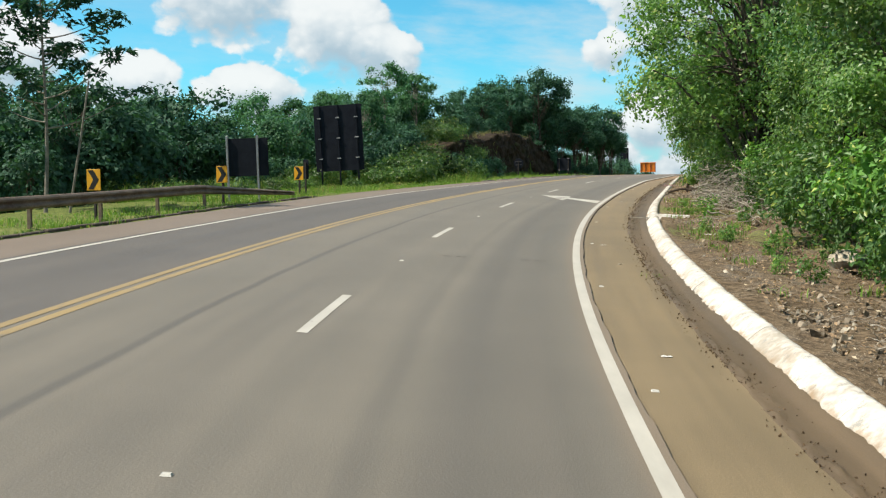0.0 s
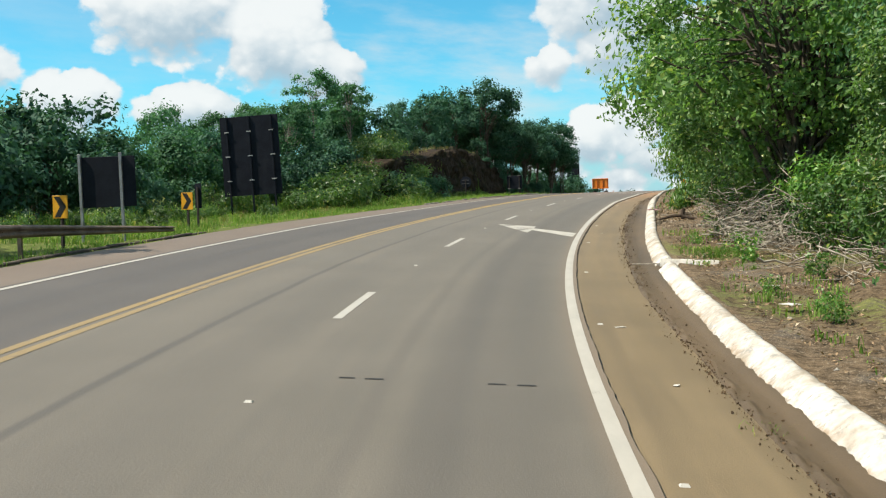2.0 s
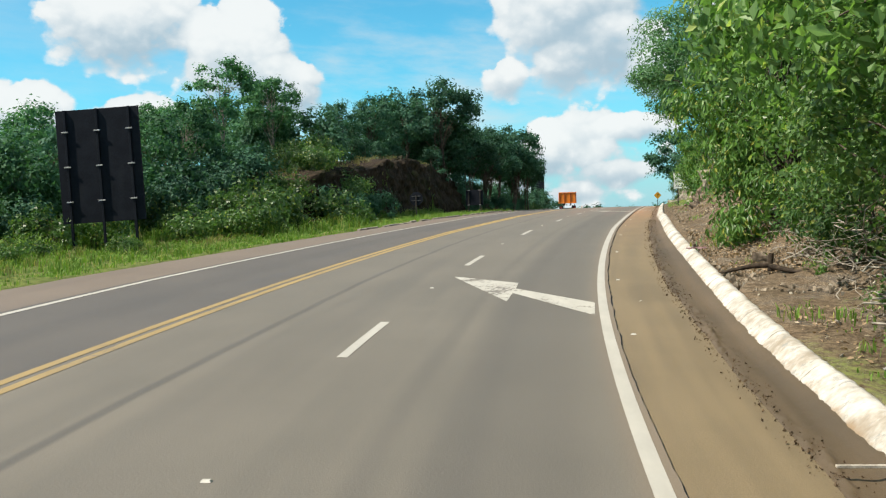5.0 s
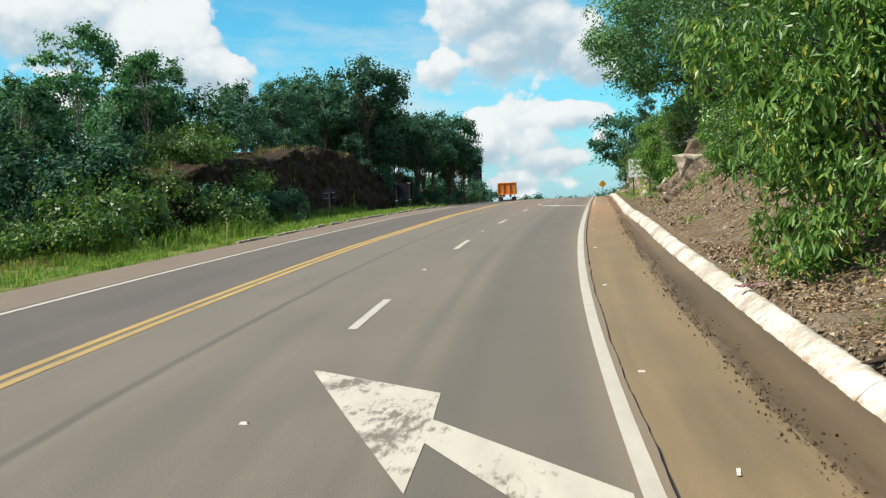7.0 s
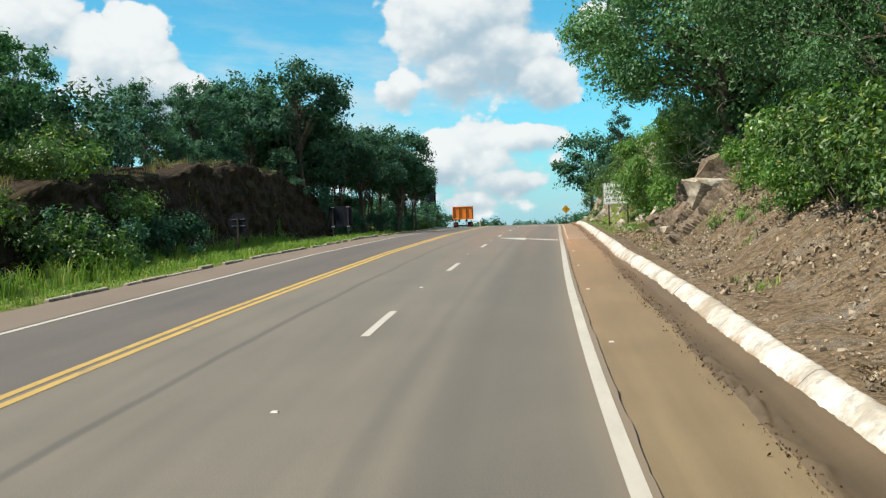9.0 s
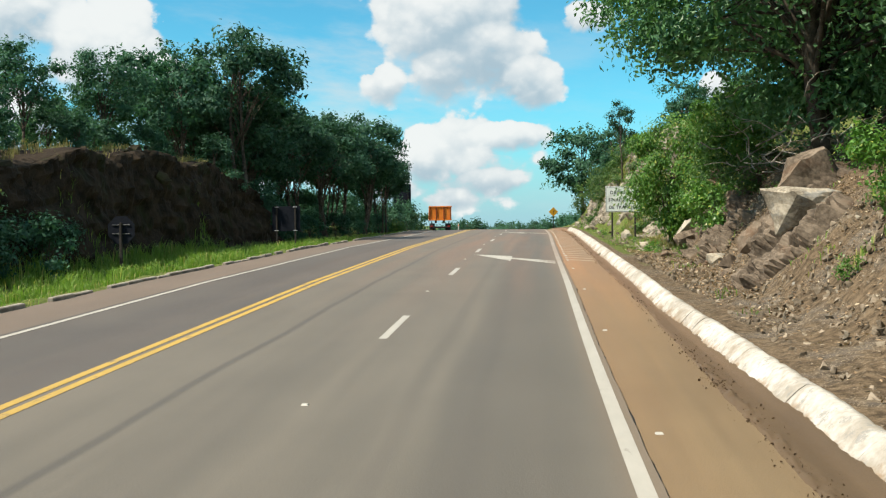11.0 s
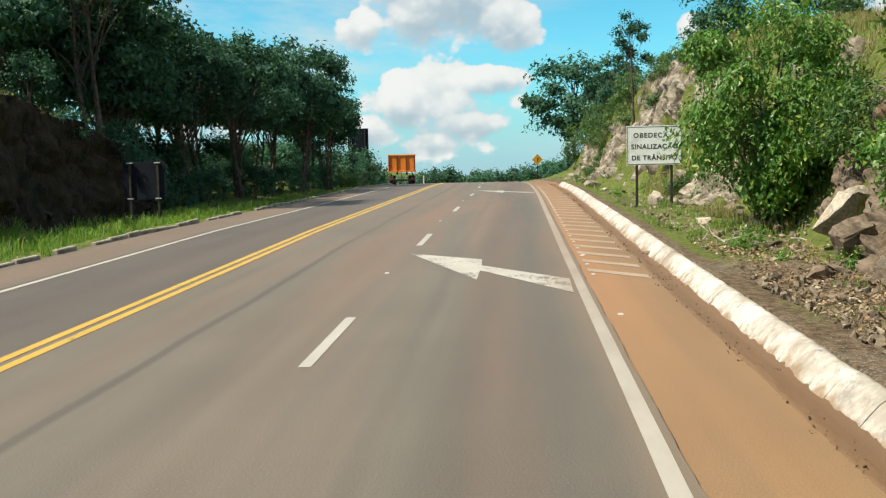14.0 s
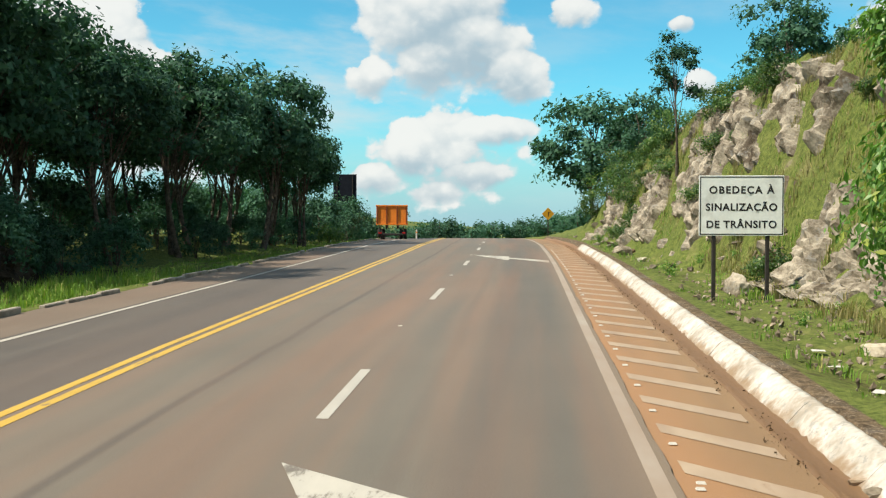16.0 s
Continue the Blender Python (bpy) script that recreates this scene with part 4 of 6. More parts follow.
def blades(name, label, places, count, height, width, mat, seed, bend=0.5):
    """Grass: single bent blades (two triangles each) at random in regions (s0, s1, l0, l1)."""
    rng = np.random.default_rng(seed)
    s, l, hh = [], [], []
    area = sum((b - a) * (d - c) * w for a, b, c, d, w in places)
    for a, b, c, d, w in places:
        m = int(count * (b - a) * (d - c) * w / area)
        # tufts, not an even lawn
        tufts = max(4, m // 14)
        ts, tl = rng.uniform(a, b, tufts), rng.uniform(c, d, tufts)
        k = rng.integers(0, tufts, m)
        s.append(np.clip(ts[k] + rng.normal(0, 0.13, m), a - 0.3, b + 0.3))
        l.append(np.clip(tl[k] + rng.normal(0, 0.13, m), c - 0.15, d + 0.15))
        hh.append(rng.uniform(0.45, 1.25, tufts)[k] * rng.uniform(0.6, 1.2, m))
    s, l, hh = np.concatenate(s), np.concatenate(l), np.concatenate(hh) * height
    base = lay(s, l, hill(s, l) - 0.03)
    n = len(s)
    ang = rng.uniform(0, 2 * np.pi, n)
    way = np.stack([np.cos(ang), np.sin(ang), np.zeros(n)], 1)
    side = np.stack([-np.sin(ang), np.cos(ang), np.zeros(n)], 1) * width * 0.5
    up = np.array([0, 0, 1.0])
    mid = base + up * hh[:, None] * 0.6 + way * hh[:, None] * 0.12 * bend
    tip = base + up * hh[:, None] * (1 - 0.25 * bend) + way * hh[:, None] * 0.55 * bend * rng.uniform(0.4, 1.3, n)[:, None]
    verts = np.stack([base - side, base + side, mid + side * 0.8, mid - side * 0.8, tip], 1).reshape(-1, 3)
    k = np.arange(n)[:, None] * 5
    faces = np.concatenate([k + np.array([0, 1, 2]), k + np.array([0, 2, 3]), k + np.array([3, 2, 4])], 1).reshape(-1, 3)
    ob = fill(name, verts, faces, mat)
    return tagged(ob, label, "grass", kind="stuff")

# ------------------------------------------------------------------ woods on the outer side of the bend
rng_wood = np.random.default_rng(21)
far_a = tree("roadside_tree", "dark green broad-leaved tree in dense roadside woods", 31, 10.0, 4.0, 1.0, 5600, 0.36, LEAF_FAR, clumps=38, trunk_r=0.17, clump_r=0.28, wide=0.75, small=True)
far_b = tree("roadside_tree", "dark green spreading tree in dense roadside woods", 32, 9.5, 4.6, 1.4, 5800, 0.36, LEAF_DARK, clumps=40, trunk_r=0.16, clump_r=0.24, wide=0.75, small=True, squash=0.6)
far_c = tree("roadside_tree", "mid green tree with loose crown in roadside woods", 33, 8.5, 3.4, 0.8, 5000, 0.34, LEAF_FAR, clumps=32, trunk_r=0.13, clump_r=0.30, wide=0.75, small=True)
far_d = tree("slender_tree", "slender pale-stemmed tree with open tufted crown", 34, 11.0, 3.4, 4.4, 3400, 0.32, LEAF_FAR, BARK_PALE, clumps=34, trunk_r=0.11, clump_r=0.19, wide=0.75, small=True, squash=0.5)

far_e = tree("crest_tree", "tall dark tree with bare lower trunk near the crest", 35, 12.5, 4.3, 4.2, 6800, 0.31, LEAF_DARK, clumps=44, trunk_r=0.17, clump_r=0.25, wide=0.75, small=True, squash=0.6)
far_f = tree("crest_tree", "spreading dark tree with forked limbs near the crest", 36, 12.0, 4.8, 4.4, 6800, 0.31, LEAF_DARK, clumps=42, trunk_r=0.15, clump_r=0.23, stems=2, wide=0.75, small=True, squash=0.55)


def scatter(s0, s1, l0, l1, count, low, high, gap):
    """Places for trees in a stretch of wood, none closer than gap."""
    out = []
    for _ in range(count * 60):
        s, l = rng_wood.uniform(s0, s1), rng_wood.uniform(l0, l1)
        if all((s - a) ** 2 + (l - b) ** 2 > gap * gap for a, b, _, _ in out):
            out.append((s, l, rng_wood.uniform(0, 360), rng_wood.uniform(low, high)))
        if len(out) == count:
            break
    return out


low_wood = scatter(18, 62, -38, -22, 22, 0.66, 0.88, 3.4)
mid_wood = scatter(58, 98, -36, -21, 23, 0.40, 0.66, 3.4)
ridge_wood = scatter(88, 126, -32, -20.2, 16, 0.36, 0.52, 4.0)
crest_wood = scatter(122, 133, -24, -16.8, 6, 0.84, 0.98, 3.2) + scatter(133, 150, -24, -15.5, 10, 0.72, 0.86, 3.4) + scatter(154, 166, -22, -15.0, 4, 0.66, 0.85, 3.6)
woods = low_wood + mid_wood + ridge_wood
put(far_a, woods[0::4], group="roadside woods")
put(far_b, woods[1::4], group="roadside woods")
put(far_e, crest_wood[0::2] + [(104.0, -20.8, 30, 0.42), (113.0, -21.0, 100, 0.50), (121.0, -20.6, 260, 0.70), (127.0, -18.6, 10, 0.90)], group="trees at the crest")
put(far_f, crest_wood[1::2] + [(151.7, -14.3, 40, 0.92), (158.0, -13.6, 100, 0.66), (165.0, -15.0, 220, 0.62)], group="trees at the crest")
put(far_c, woods[2::4], group="roadside woods")
put(far_d, woods[3::8] + [(79.5, -21.5, 0, 0.60), (84.5, -22.0, 70, 0.66), (89.5, -21.0, 150, 0.60), (94.5, -22.5, 220, 0.64)], group="slender trees in the woods")
put(far_c, woods[7::8] + [(64.5, -21.0, 20, 0.58), (69.0, -20.5, 140, 0.52), (73.0, -22.0, 250, 0.60), (60.5, -23.0, 80, 0.62)], first=False)

shrub_far = tree("shrub", "leafy green shrub at the edge of the woods", 41, 2.6, 1.5, 0.1, 2600, 0.17, LEAF, clumps=16, trunk_r=0.04, stems=3, clump_r=0.42, category="shrub", wide=0.7, small=True)
shrub_dark = tree("shrub", "dark leafy undergrowth shrub below the trees", 42, 3.2, 1.9, 0.1, 1700, 0.22, LEAF_DARK, clumps=12, trunk_r=0.05, stems=3, clump_r=0.42, category="shrub", wide=0.7, small=True)
edge_shrubs = scatter(63, 92, -20, -14.8, 20, 0.55, 1.1, 1.9) + scatter(46, 62, -22, -17.5, 7, 0.5, 0.8, 1.9) + scatter(43, 61, -17.2, -13.6, 9, 0.25, 0.45, 1.6)
dark_shrubs = scatter(126, 172, -18.5, -14.6, 22, 0.35, 0.65, 1.8) + scatter(82, 97, -15.7, -14.6, 8, 0.35, 0.65, 1.4) + scatter(116, 132, -17.2, -15.2, 9, 0.35, 0.6, 1.5) + scatter(132, 168, -28, -19, 19, 0.8, 1.1, 2.2) + scatter(84, 128, -21.5, -18.6, 20, 0.4, 0.7, 1.6) + scatter(20, 62, -30, -20.5, 22, 1.0, 1.5, 2.4) + scatter(40, 100, -26, -19, 18, 0.8, 1.3, 2.6) + scatter(56, 82, -21.5, -17.6, 13, 0.6, 1.0, 2.0) + scatter(130, 164, -30, -20, 14, 0.5, 0.8, 2.4) + scatter(172, 194, -26, -12.6, 20, 0.7, 1.2, 2.0)
put(shrub_far, edge_shrubs + [(74.0, -15.4, 20, 1.2), (76.5, -16.2, 200, 1.2), (84.0, -14.0, 60, 0.9), (168.0, -13.4, 0, 0.7), (173.0, -14.0, 70, 0.7)], group="shrubs at the wood's edge")
put(shrub_dark, dark_shrubs, group="undergrowth shrubs")

# trees beyond the crest
distant = tree("distant_tree", "small dark tree far off beyond the crest", 51, 7.0, 3.4, 1.2, 1100, 0.55, LEAF_DARK, clumps=14, trunk_r=0.13, wide=0.8, small=True, clump_r=0.36)
put(distant, scatter(260, 380, -46, 34, 26, 0.6, 0.9, 6.0) + scatter(186, 230, -34, -16, 18, 0.45, 0.8, 3.5) + scatter(196, 235, 10, 32, 14, 0.4, 0.65, 3.5) + scatter(200, 245, -26, -12.5, 18, 0.4, 0.65, 2.4) + scatter(232, 270, -30, 24, 44, 0.55, 0.8, 3.0), group="trees beyond the crest")
tall = tree("tall_tree", "tall thin lone tree beyond the crest", 52, 9.0, 2.0, 6.5, 800, 0.4, LEAF_DARK, clumps=7, trunk_r=0.12, wide=0.7, small=True)
put(tall, [(262.0, -6.5, 0, 0.85)])


def umbrella_tree():
    """A pale slender tree whose bare limbs carry tufts of big lobed leaves."""
    rng = np.random.default_rng(61)
    ob = thing("umbrella_tree", "slender pale tree with bare limbs and tufts of large leaves", "tree")
    wood, cen, out = [], [], []
    t = np.linspace(0, 1, 9)[:, None]
    stem = np.array([0, 0, -0.3]) + t * np.array([0.15, 0.1, 9.4]) + np.sin(t * 5) * np.array([0.08, 0.05, 0])
    wood.append(tube(stem, 0.08 - 0.055 * t[:, 0], 8))
    for k in range(30):
        z = 3.2 + 6.0 * (k / 29) ** 0.95
        a = k * 2.4 + rng.normal(0, 0.25)
        reach = rng.uniform(1.5, 3.4) * (1.15 - 0.55 * k / 29)
        u = np.linspace(0, 1, 7)[:, None]
        way = np.array([math.cos(a), math.sin(a), 0])
        limb = np.array([0.1, 0.05, z]) + way * reach * u + np.array([0, 0, 1.0]) * (reach * 0.42 * u ** 1.6 - 0.05)
        wood.append(tube(limb, 0.034 - 0.026 * u[:, 0], 5))
        for j in (4, 5, 6, 6):
            for _ in range(2):
                tip = limb[j] + rng.normal(0, 0.26, 3) * np.array([1, 1, 0.5]) + np.array([0, 0, 0.1])
                m = 20
                d = rng.normal(0, 1, (m, 3))
                d /= np.linalg.norm(d, axis=1)[:, None]
                cen.append(tip + d * np.array([0.32, 0.32, 0.13]))
                out.append(d * np.array([0.4, 0.4, 0.2]) + np.array([0, 0, 0.8]))
    v, f = leaf_quads(np.concatenate(cen), np.concatenate(out), 0.30, rng, 0.6, 0.4)
    fill("trunk", *joined(wood), BARK_PALE, ob, flat=False)
    fill("crown", v, f, LEAF_DARK, ob)
    ob.matrix_basis = spot(36.8, -17.0, 30, 0.92)


umbrella_tree()


def leaning_pole(s, l):
    ob = thing("leaning_pole", "thin pale bare pole leaning among shrubs", "pole", m=spot(s, l))
    part("pole", rod(bmesh.new(), (0, 0, -0.2), (0.85, 0, 4.3), 0.045, 0.03, 8), BARK_PALE, ob)


leaning_pole(35.0, -14.9)

# ------------------------------------------------------------------ woods on the inner side
near_a = tree("bank_tree", "large leafy tree leaning over the roadside bank", 71, 10.5, 4.4, 0.7, 25000, 0.145, LEAF_MID, clumps=100, trunk_r=0.2, clump_r=0.23, wide=0.62, squash=0.7)
near_b = tree("bank_tree", "dense dark green tree on the roadside bank", 72, 10.5, 4.7, 0.8, 31000, 0.135, LEAF_BANK, clumps=110, trunk_r=0.19, clump_r=0.22, wide=0.5, squash=0.7)
near_c = tree("bank_tree", "bright green leafy tree on the roadside bank", 73, 6.6, 3.2, 0.3, 18000, 0.13, LEAF_MID, clumps=64, wide=0.6, trunk_r=0.12, clump_r=0.26)
near_d = tree("bank_tree", "tall dark green tree with high crown above the rocks", 74, 8.4, 5.9, 0.9, 62000, 0.15, LEAF_BANK, clumps=120, trunk_r=0.22, clump_r=0.2, wide=0.5, squash=0.65, stems=2)
put(near_d, [(90.5, 7.6, 70, 1.15), (98.5, 12.0, 130, 0.85), (79.0, 11.2, 0, 0.85)], group="trees on the inner bank")
put(near_a, [(42.0, 7.2, 0, 1.12), (27.0, 9.8, 120, 0.95), (52.0, 10.0, 200, 0.92), (66.0, 9.6, 40, 1.0), (17.0, 10.5, 280, 0.9)], group="trees on the inner bank")
put(near_b, [(77.5, 9.0, 250, 1.0), (45.5, 10.6, 20, 0.95), (63.5, 8.8, 60, 0.62), (72.5, 8.8, 200, 0.64), (33.5, 11.0, 160, 1.0), (70.0, 11.5, 300, 1.0)], group="trees on the inner bank")
put(near_c, [(46.0, 7.2, 0, 1.0), (33.5, 9.0, 90, 0.8), (25.0, 8.6, 190, 0.75), (19.5, 8.8, 10, 0.8), (51.5, 8.6, 60, 0.8)], group="trees on the inner bank")
put(far_b, [(169.0, 6.6, 300, 1.02), (161.0, 8.6, 40, 0.7), (60, 14, 0, 1.0), (72, 15.5, 90, 1.0), (84, 14, 10, 1.05), (96, 16, 200, 1.0), (44, 15.5, 40, 1.0), (26, 15, 220, 1.0), (14, 14.5, 100, 1.0), (107, 16, 30, 0.8), (20, 22, 0, 0.9), (35, 21, 80, 1.0), (52, 20, 160, 0.9), (66, 22, 240, 1.0), (79, 20.5, 10, 0.9), (92, 22, 100, 1.0), (110, 21, 60, 0.8), (8, 16, 60, 0.9), (124, 20, 60, 0.7), (148, 17, 60, 0.6), (130, 15.0, 160, 0.42), (138.4, 11.8, 20, 0.50), (145, 13.0, 80, 0.42)], first=False)

mango = tree("drooping_tree", "glossy-leaved tree with long drooping leaves on the bank", 81, 7.0, 3.1, -2.2, 21000, 0.20, LEAF_GLOSSY, clumps=84, trunk_r=0.12, clump_r=0.22, droop=2.2, wide=0.34, sprig=9)
put(mango, [(58.5, 7.0, 0, 1.05)])
bush_tree = tree("bushy_tree", "rounded bright green bushy tree in front of the rocks", 82, 6.3, 2.55, 0.15, 25000, 0.145, LEAF_LIGHT, clumps=66, trunk_r=0.10, clump_r=0.28, droop=2.0, stems=2, wide=0.5)
put(bush_tree, [(107.6, 6.85, 0, 0.95), (97.0, 7.3, 140, 0.55)], group="bushy trees by the rocks")
thin_tree = tree("thin_tree", "thin sparse tree with small tufts on the rocky slope", 83, 9.0, 1.9, 3.6, 2600, 0.2, LEAF_DARK, BARK, clumps=15, trunk_r=0.09, clump_r=0.26, wide=0.7, small=True)
put(thin_tree, [(138.5, 7.3, 0, 0.70)])
shrub_near = tree("shrub", "small bright green shrub on the bank", 84, 1.9, 1.2, 0.0, 2600, 0.105, LEAF, clumps=20, trunk_r=0.035, stems=3, clump_r=0.36, category="shrub", wide=0.5)
put(shrub_near, [(37.5, 7.6, 0, 1.0), (40.0, 7.9, 50, 1.2), (43.5, 8.0, 150, 1.1), (46.5, 7.8, 250, 1.1), (50.0, 6.8, 20, 1.2), (52.5, 6.6, 20, 1.1), (35.0, 8.0, 90, 1.2), (79.5, 8.2, 10, 0.9), (66.0, 7.6, 0, 1.4), (70.5, 7.4, 60, 1.3), (75.0, 7.6, 10, 1.4), (92.8, 7.0, 40, 0.7), (96.5, 6.9, 140, 1.1), (102.0, 7.4, 20, 1.0), (21.0, 7.0, 0, 1.1), (24.5, 7.2, 80, 1.3), (28.5, 7.2, 20, 1.3), (17.0, 7.2, 50, 1.3), (31.0, 7.6, 70, 1.2), (62.0, 6.9, 200, 0.9), (67.5, 7.0, 200, 1.1), (72.0, 7.0, 90, 1.2), (76.5, 7.2, 90, 0.9), (97.5, 7.6, 30, 1.3), (101.0, 8.6, 0, 1.0),
                 (151.0, 6.6, 0, 1.1), (155.0, 7.0, 90, 1.2), (146.0, 9.6, 0, 0.9), (160.0, 6.6, 200, 1.2), (164.0, 6.2, 20, 1.2), (128.5, 12.2, 30, 0.9), (119.0, 12.4, 130, 0.8), (134.5, 8.2, 130, 0.8), (143.0, 7.8, 60, 1.0), (147.5, 6.4, 60, 0.9)], group="shrubs on the inner bank")

shrub_fresh = tree("shrub", "fresh light green shrub catching the sun on the bank", 86, 2.2, 1.1, 0.2, 3800, 0.13, LEAF_LIGHT, clumps=20, trunk_r=0.03, stems=3, clump_r=0.36, category="shrub", wide=0.6, small=True, droop=1.0)
put(shrub_fresh, [(94.5, 6.3, 0, 0.9), (97.2, 6.5, 80, 0.8), (76.0, 6.9, 200, 1.0), (74.3, 6.4, 30, 0.6), (38.5, 7.6, 20, 1.0), (23.0, 7.0, 40, 1.1), (82.0, 7.0, 10, 0.7)], group="fresh shrubs on the bank")

slope = []
for k in range(26):
    q = rng_wood.uniform(112, 152)
    slope.append((q, float(np.interp(q, FOOT_S, FOOT_L) + np.interp(q, FOOT_S, FOOT_RUN) * rng_wood.uniform(0.05, 0.95)), rng_wood.uniform(0, 360), rng_wood.uniform(0.22, 0.5)))
put(shrub_far, slope, first=False)

weed = tree("weed", "small leafy weed rooted in bank soil", 85, 0.75, 0.42, 0.0, 420, 0.09, LEAF_LIGHT, clumps=8, trunk_r=0.012, stems=2, clump_r=0.45, category="weed", wide=0.6, small=True)
put(weed, scatter(56, 104, 5.0, 7.2, 13, 0.35, 0.8, 0.8) + scatter(14, 50, 4.6, 6.8, 18, 0.35, 0.9, 0.8) + scatter(104, 150, 4.7, 8.0, 14, 0.3, 0.8, 0.8), group="weeds on the bank")

# ------------------------------------------------------------------ grass
blades("verge_grass", "bright green roadside grass and weeds", [(20, 175, -14.5, -10.15, 1.0), (44, 80, -19, -14, 0.45), (100, 170, 4.2, 7.5, 0.22), (26, 48, 4.4, 6.8, 0.45), (106, 165, 6.0, 12.0, 0.8), (52, 100, 4.5, 7.5, 0.14), (8, 26, 4.6, 7.0, 0.15)], 48000, 0.23, 0.023, GRASS, 91, 0.8)
blades("verge_grass", "long green seeding grass below the earth bank", [(82, 130, -14.8, -11.0, 1.0), (96, 112, -15.4, -13.8, 0.8)], 13000, 0.5, 0.022, GRASS, 95, 0.8)
blades("tall_grass", "tall pale green grass clumps at the wood's edge", [(44, 72, -19.5, -16.6, 1.0), (86, 112, -15.6, -14.2, 0.9), (72, 86, -14.5, -12.6, 0.6)], 11000, 0.95, 0.028, GRASS, 92, 0.9)
blades("verge_grass", "uneven green grass round the sign posts", [(42, 74, -16.8, -11.6, 1.0)], 9000, 0.42, 0.024, GRASS, 96, 0.9)
blades("dry_grass", "dry yellowish grass on rocks and bank tops", [(80, 128, -18.4, -16.9, 1.0), (50, 70, -17, -13.6, 0.2), (67, 78, -18, -14.0, 0.8), (108, 160, 9.0, 14.0, 0.9), (106, 160, 6.4, 12.0, 1.3)], 42000, 0.42, 0.022, GRASS_DRY, 93, 0.8)
blades("kerb_tuft", "small green grass tuft growing in silt", [(24.2, 24.7, 3.02, 3.25, 1.0), (38.6, 39.8, 4.7, 5.6, 1.0)], 700, 0.22, 0.012, GRASS, 94, 0.9)

# ------------------------------------------------------------------ rocks
def rock_shape(seed, count=15):
    rng = np.random.default_rng(seed)
    bm = bmesh.new()
    for p in rng.normal(0, 1, (count, 3)):
        bm.verts.new(p / np.linalg.norm(p) * rng.uniform(0.75, 1.0))
    hull = bmesh.ops.convex_hull(bm, input=bm.verts)
    bmesh.ops.delete(bm, geom=[g for g in hull["geom_interior"] if isinstance(g, bmesh.types.BMVert)], context="VERTS")
    return bm


ROUGH = []
for k in range(6):
    b = rock_shape(100 + k, 14)
    for _ in range(2):
        bmesh.ops.subdivide_edges(b, edges=b.edges[:], cuts=1)
        bmesh.ops.triangulate(b, faces=b.faces[:])
    for v in b.verts:
        v.co = v.co * (1 + 0.10 * noise.noise(v.co * 2.1 + Vector((k, 0, 0))) + 0.07 * noise.noise(v.co * 5.3 + Vector((0, k, 0))))
    bmesh.ops.recalc_face_normals(b, faces=b.faces)
    b.verts.index_update()
    ROUGH.append((np.array([v.co for v in b.verts]), np.array([[v.index for v in f.verts] for f in b.faces])))
    b.free()
SHAPES = []
for k in range(6):
    b = rock_shape(100 + k, 9)
    bmesh.ops.recalc_face_normals(b, faces=b.faces)
    b.verts.index_update()
    SHAPES.append((np.array([v.co for v in b.verts]), np.array([[v.index for v in f.verts] for f in b.faces])))
    b.free()


def loose(name, label, category, places, count, low, high, mat, seed, squash=0.6, runs=False):
    """Countless small stones, joined, over regions (s0, s1, l0, l1, weight)."""
    rng = np.random.default_rng(seed)
    pieces = []
    area = sum((b - a) * (d - c) * w for a, b, c, d, w in places)
    for a, b, c, d, w in places:
        for _ in range(int(count * (b - a) * (d - c) * w / area)):
            v, f = SHAPES[rng.integers(6)]
            s, l = rng.uniform(a, b), rng.uniform(c, d)
            if runs and noise.noise(Vector((s * 0.55, l * 2.0, 1.0))) < rng.uniform(-0.5, 0.25):
                continue
            r = low + (high - low) * rng.random() ** 3
            m = np.array(Euler(rng.uniform(0, 6.28, 3)).to_matrix())
            p = lay(s, l, float(hill(s, l)) if l > 4 else -0.022)
            pieces.append(((v * np.array([1, 0.75, squash]) * r) @ m.T + p + np.array([0, 0, r * 0.15]), f))
    v, f = joined(pieces)
    return tagged(fill(name, v, f, mat), label, category, kind="stuff")


RUBBLE = material("grey_brown_gravel", ((0.098, 0.078, 0.055), (0.285, 0.235, 0.178)), 2.0, 0.95, 0.8, 12.0, island=0.35, spec=0.1, coord="World")
CLOD = material("dry_earth_clod", ((0.050, 0.034, 0.021), (0.120, 0.080, 0.048)), 6.0, 0.95, 0.6, island=0.3, spec=0.1)
loose("rubble", "broken pale stones lying over the cut bank", "stones", [(48, 98, 4.25, 7.0, 1.0), (98, 125, 4.4, 8.5, 0.3), (4, 22, 4.3, 6.6, 0.7)], 10000, 0.02, 0.13, RUBBLE, 111)
loose("rubble", "small pale stones lying over the cut bank", "stones", [(48, 98, 4.25, 7.0, 1.0), (98, 140, 4.4, 8.0, 0.3), (4, 20, 4.3, 6.6, 2.2), (20, 48, 4.3, 7.0, 0.2)], 3400, 0.012, 0.10, ROCK, 113)
loose("clods", "dark dry earth clods along the silt edge", "dirt", [(-4, 78, 3.04, 3.22, 1.8), (-4, 78, 2.9, 3.40, 0.35), (78, 150, 3.04, 3.2, 0.5), (78, 150, 2.95, 3.4, 0.2)], 15000, 0.005, 0.032, CLOD, 112, 0.35, True)


ROCK_OLIVE = material("dark_olive_rock", ((0.022, 0.021, 0.013), (0.075, 0.064, 0.041)), 2.0, 0.95, 0.9, 9.0, stain=(0.034, 0.045, 0.015, 0.7), spec=0.1)


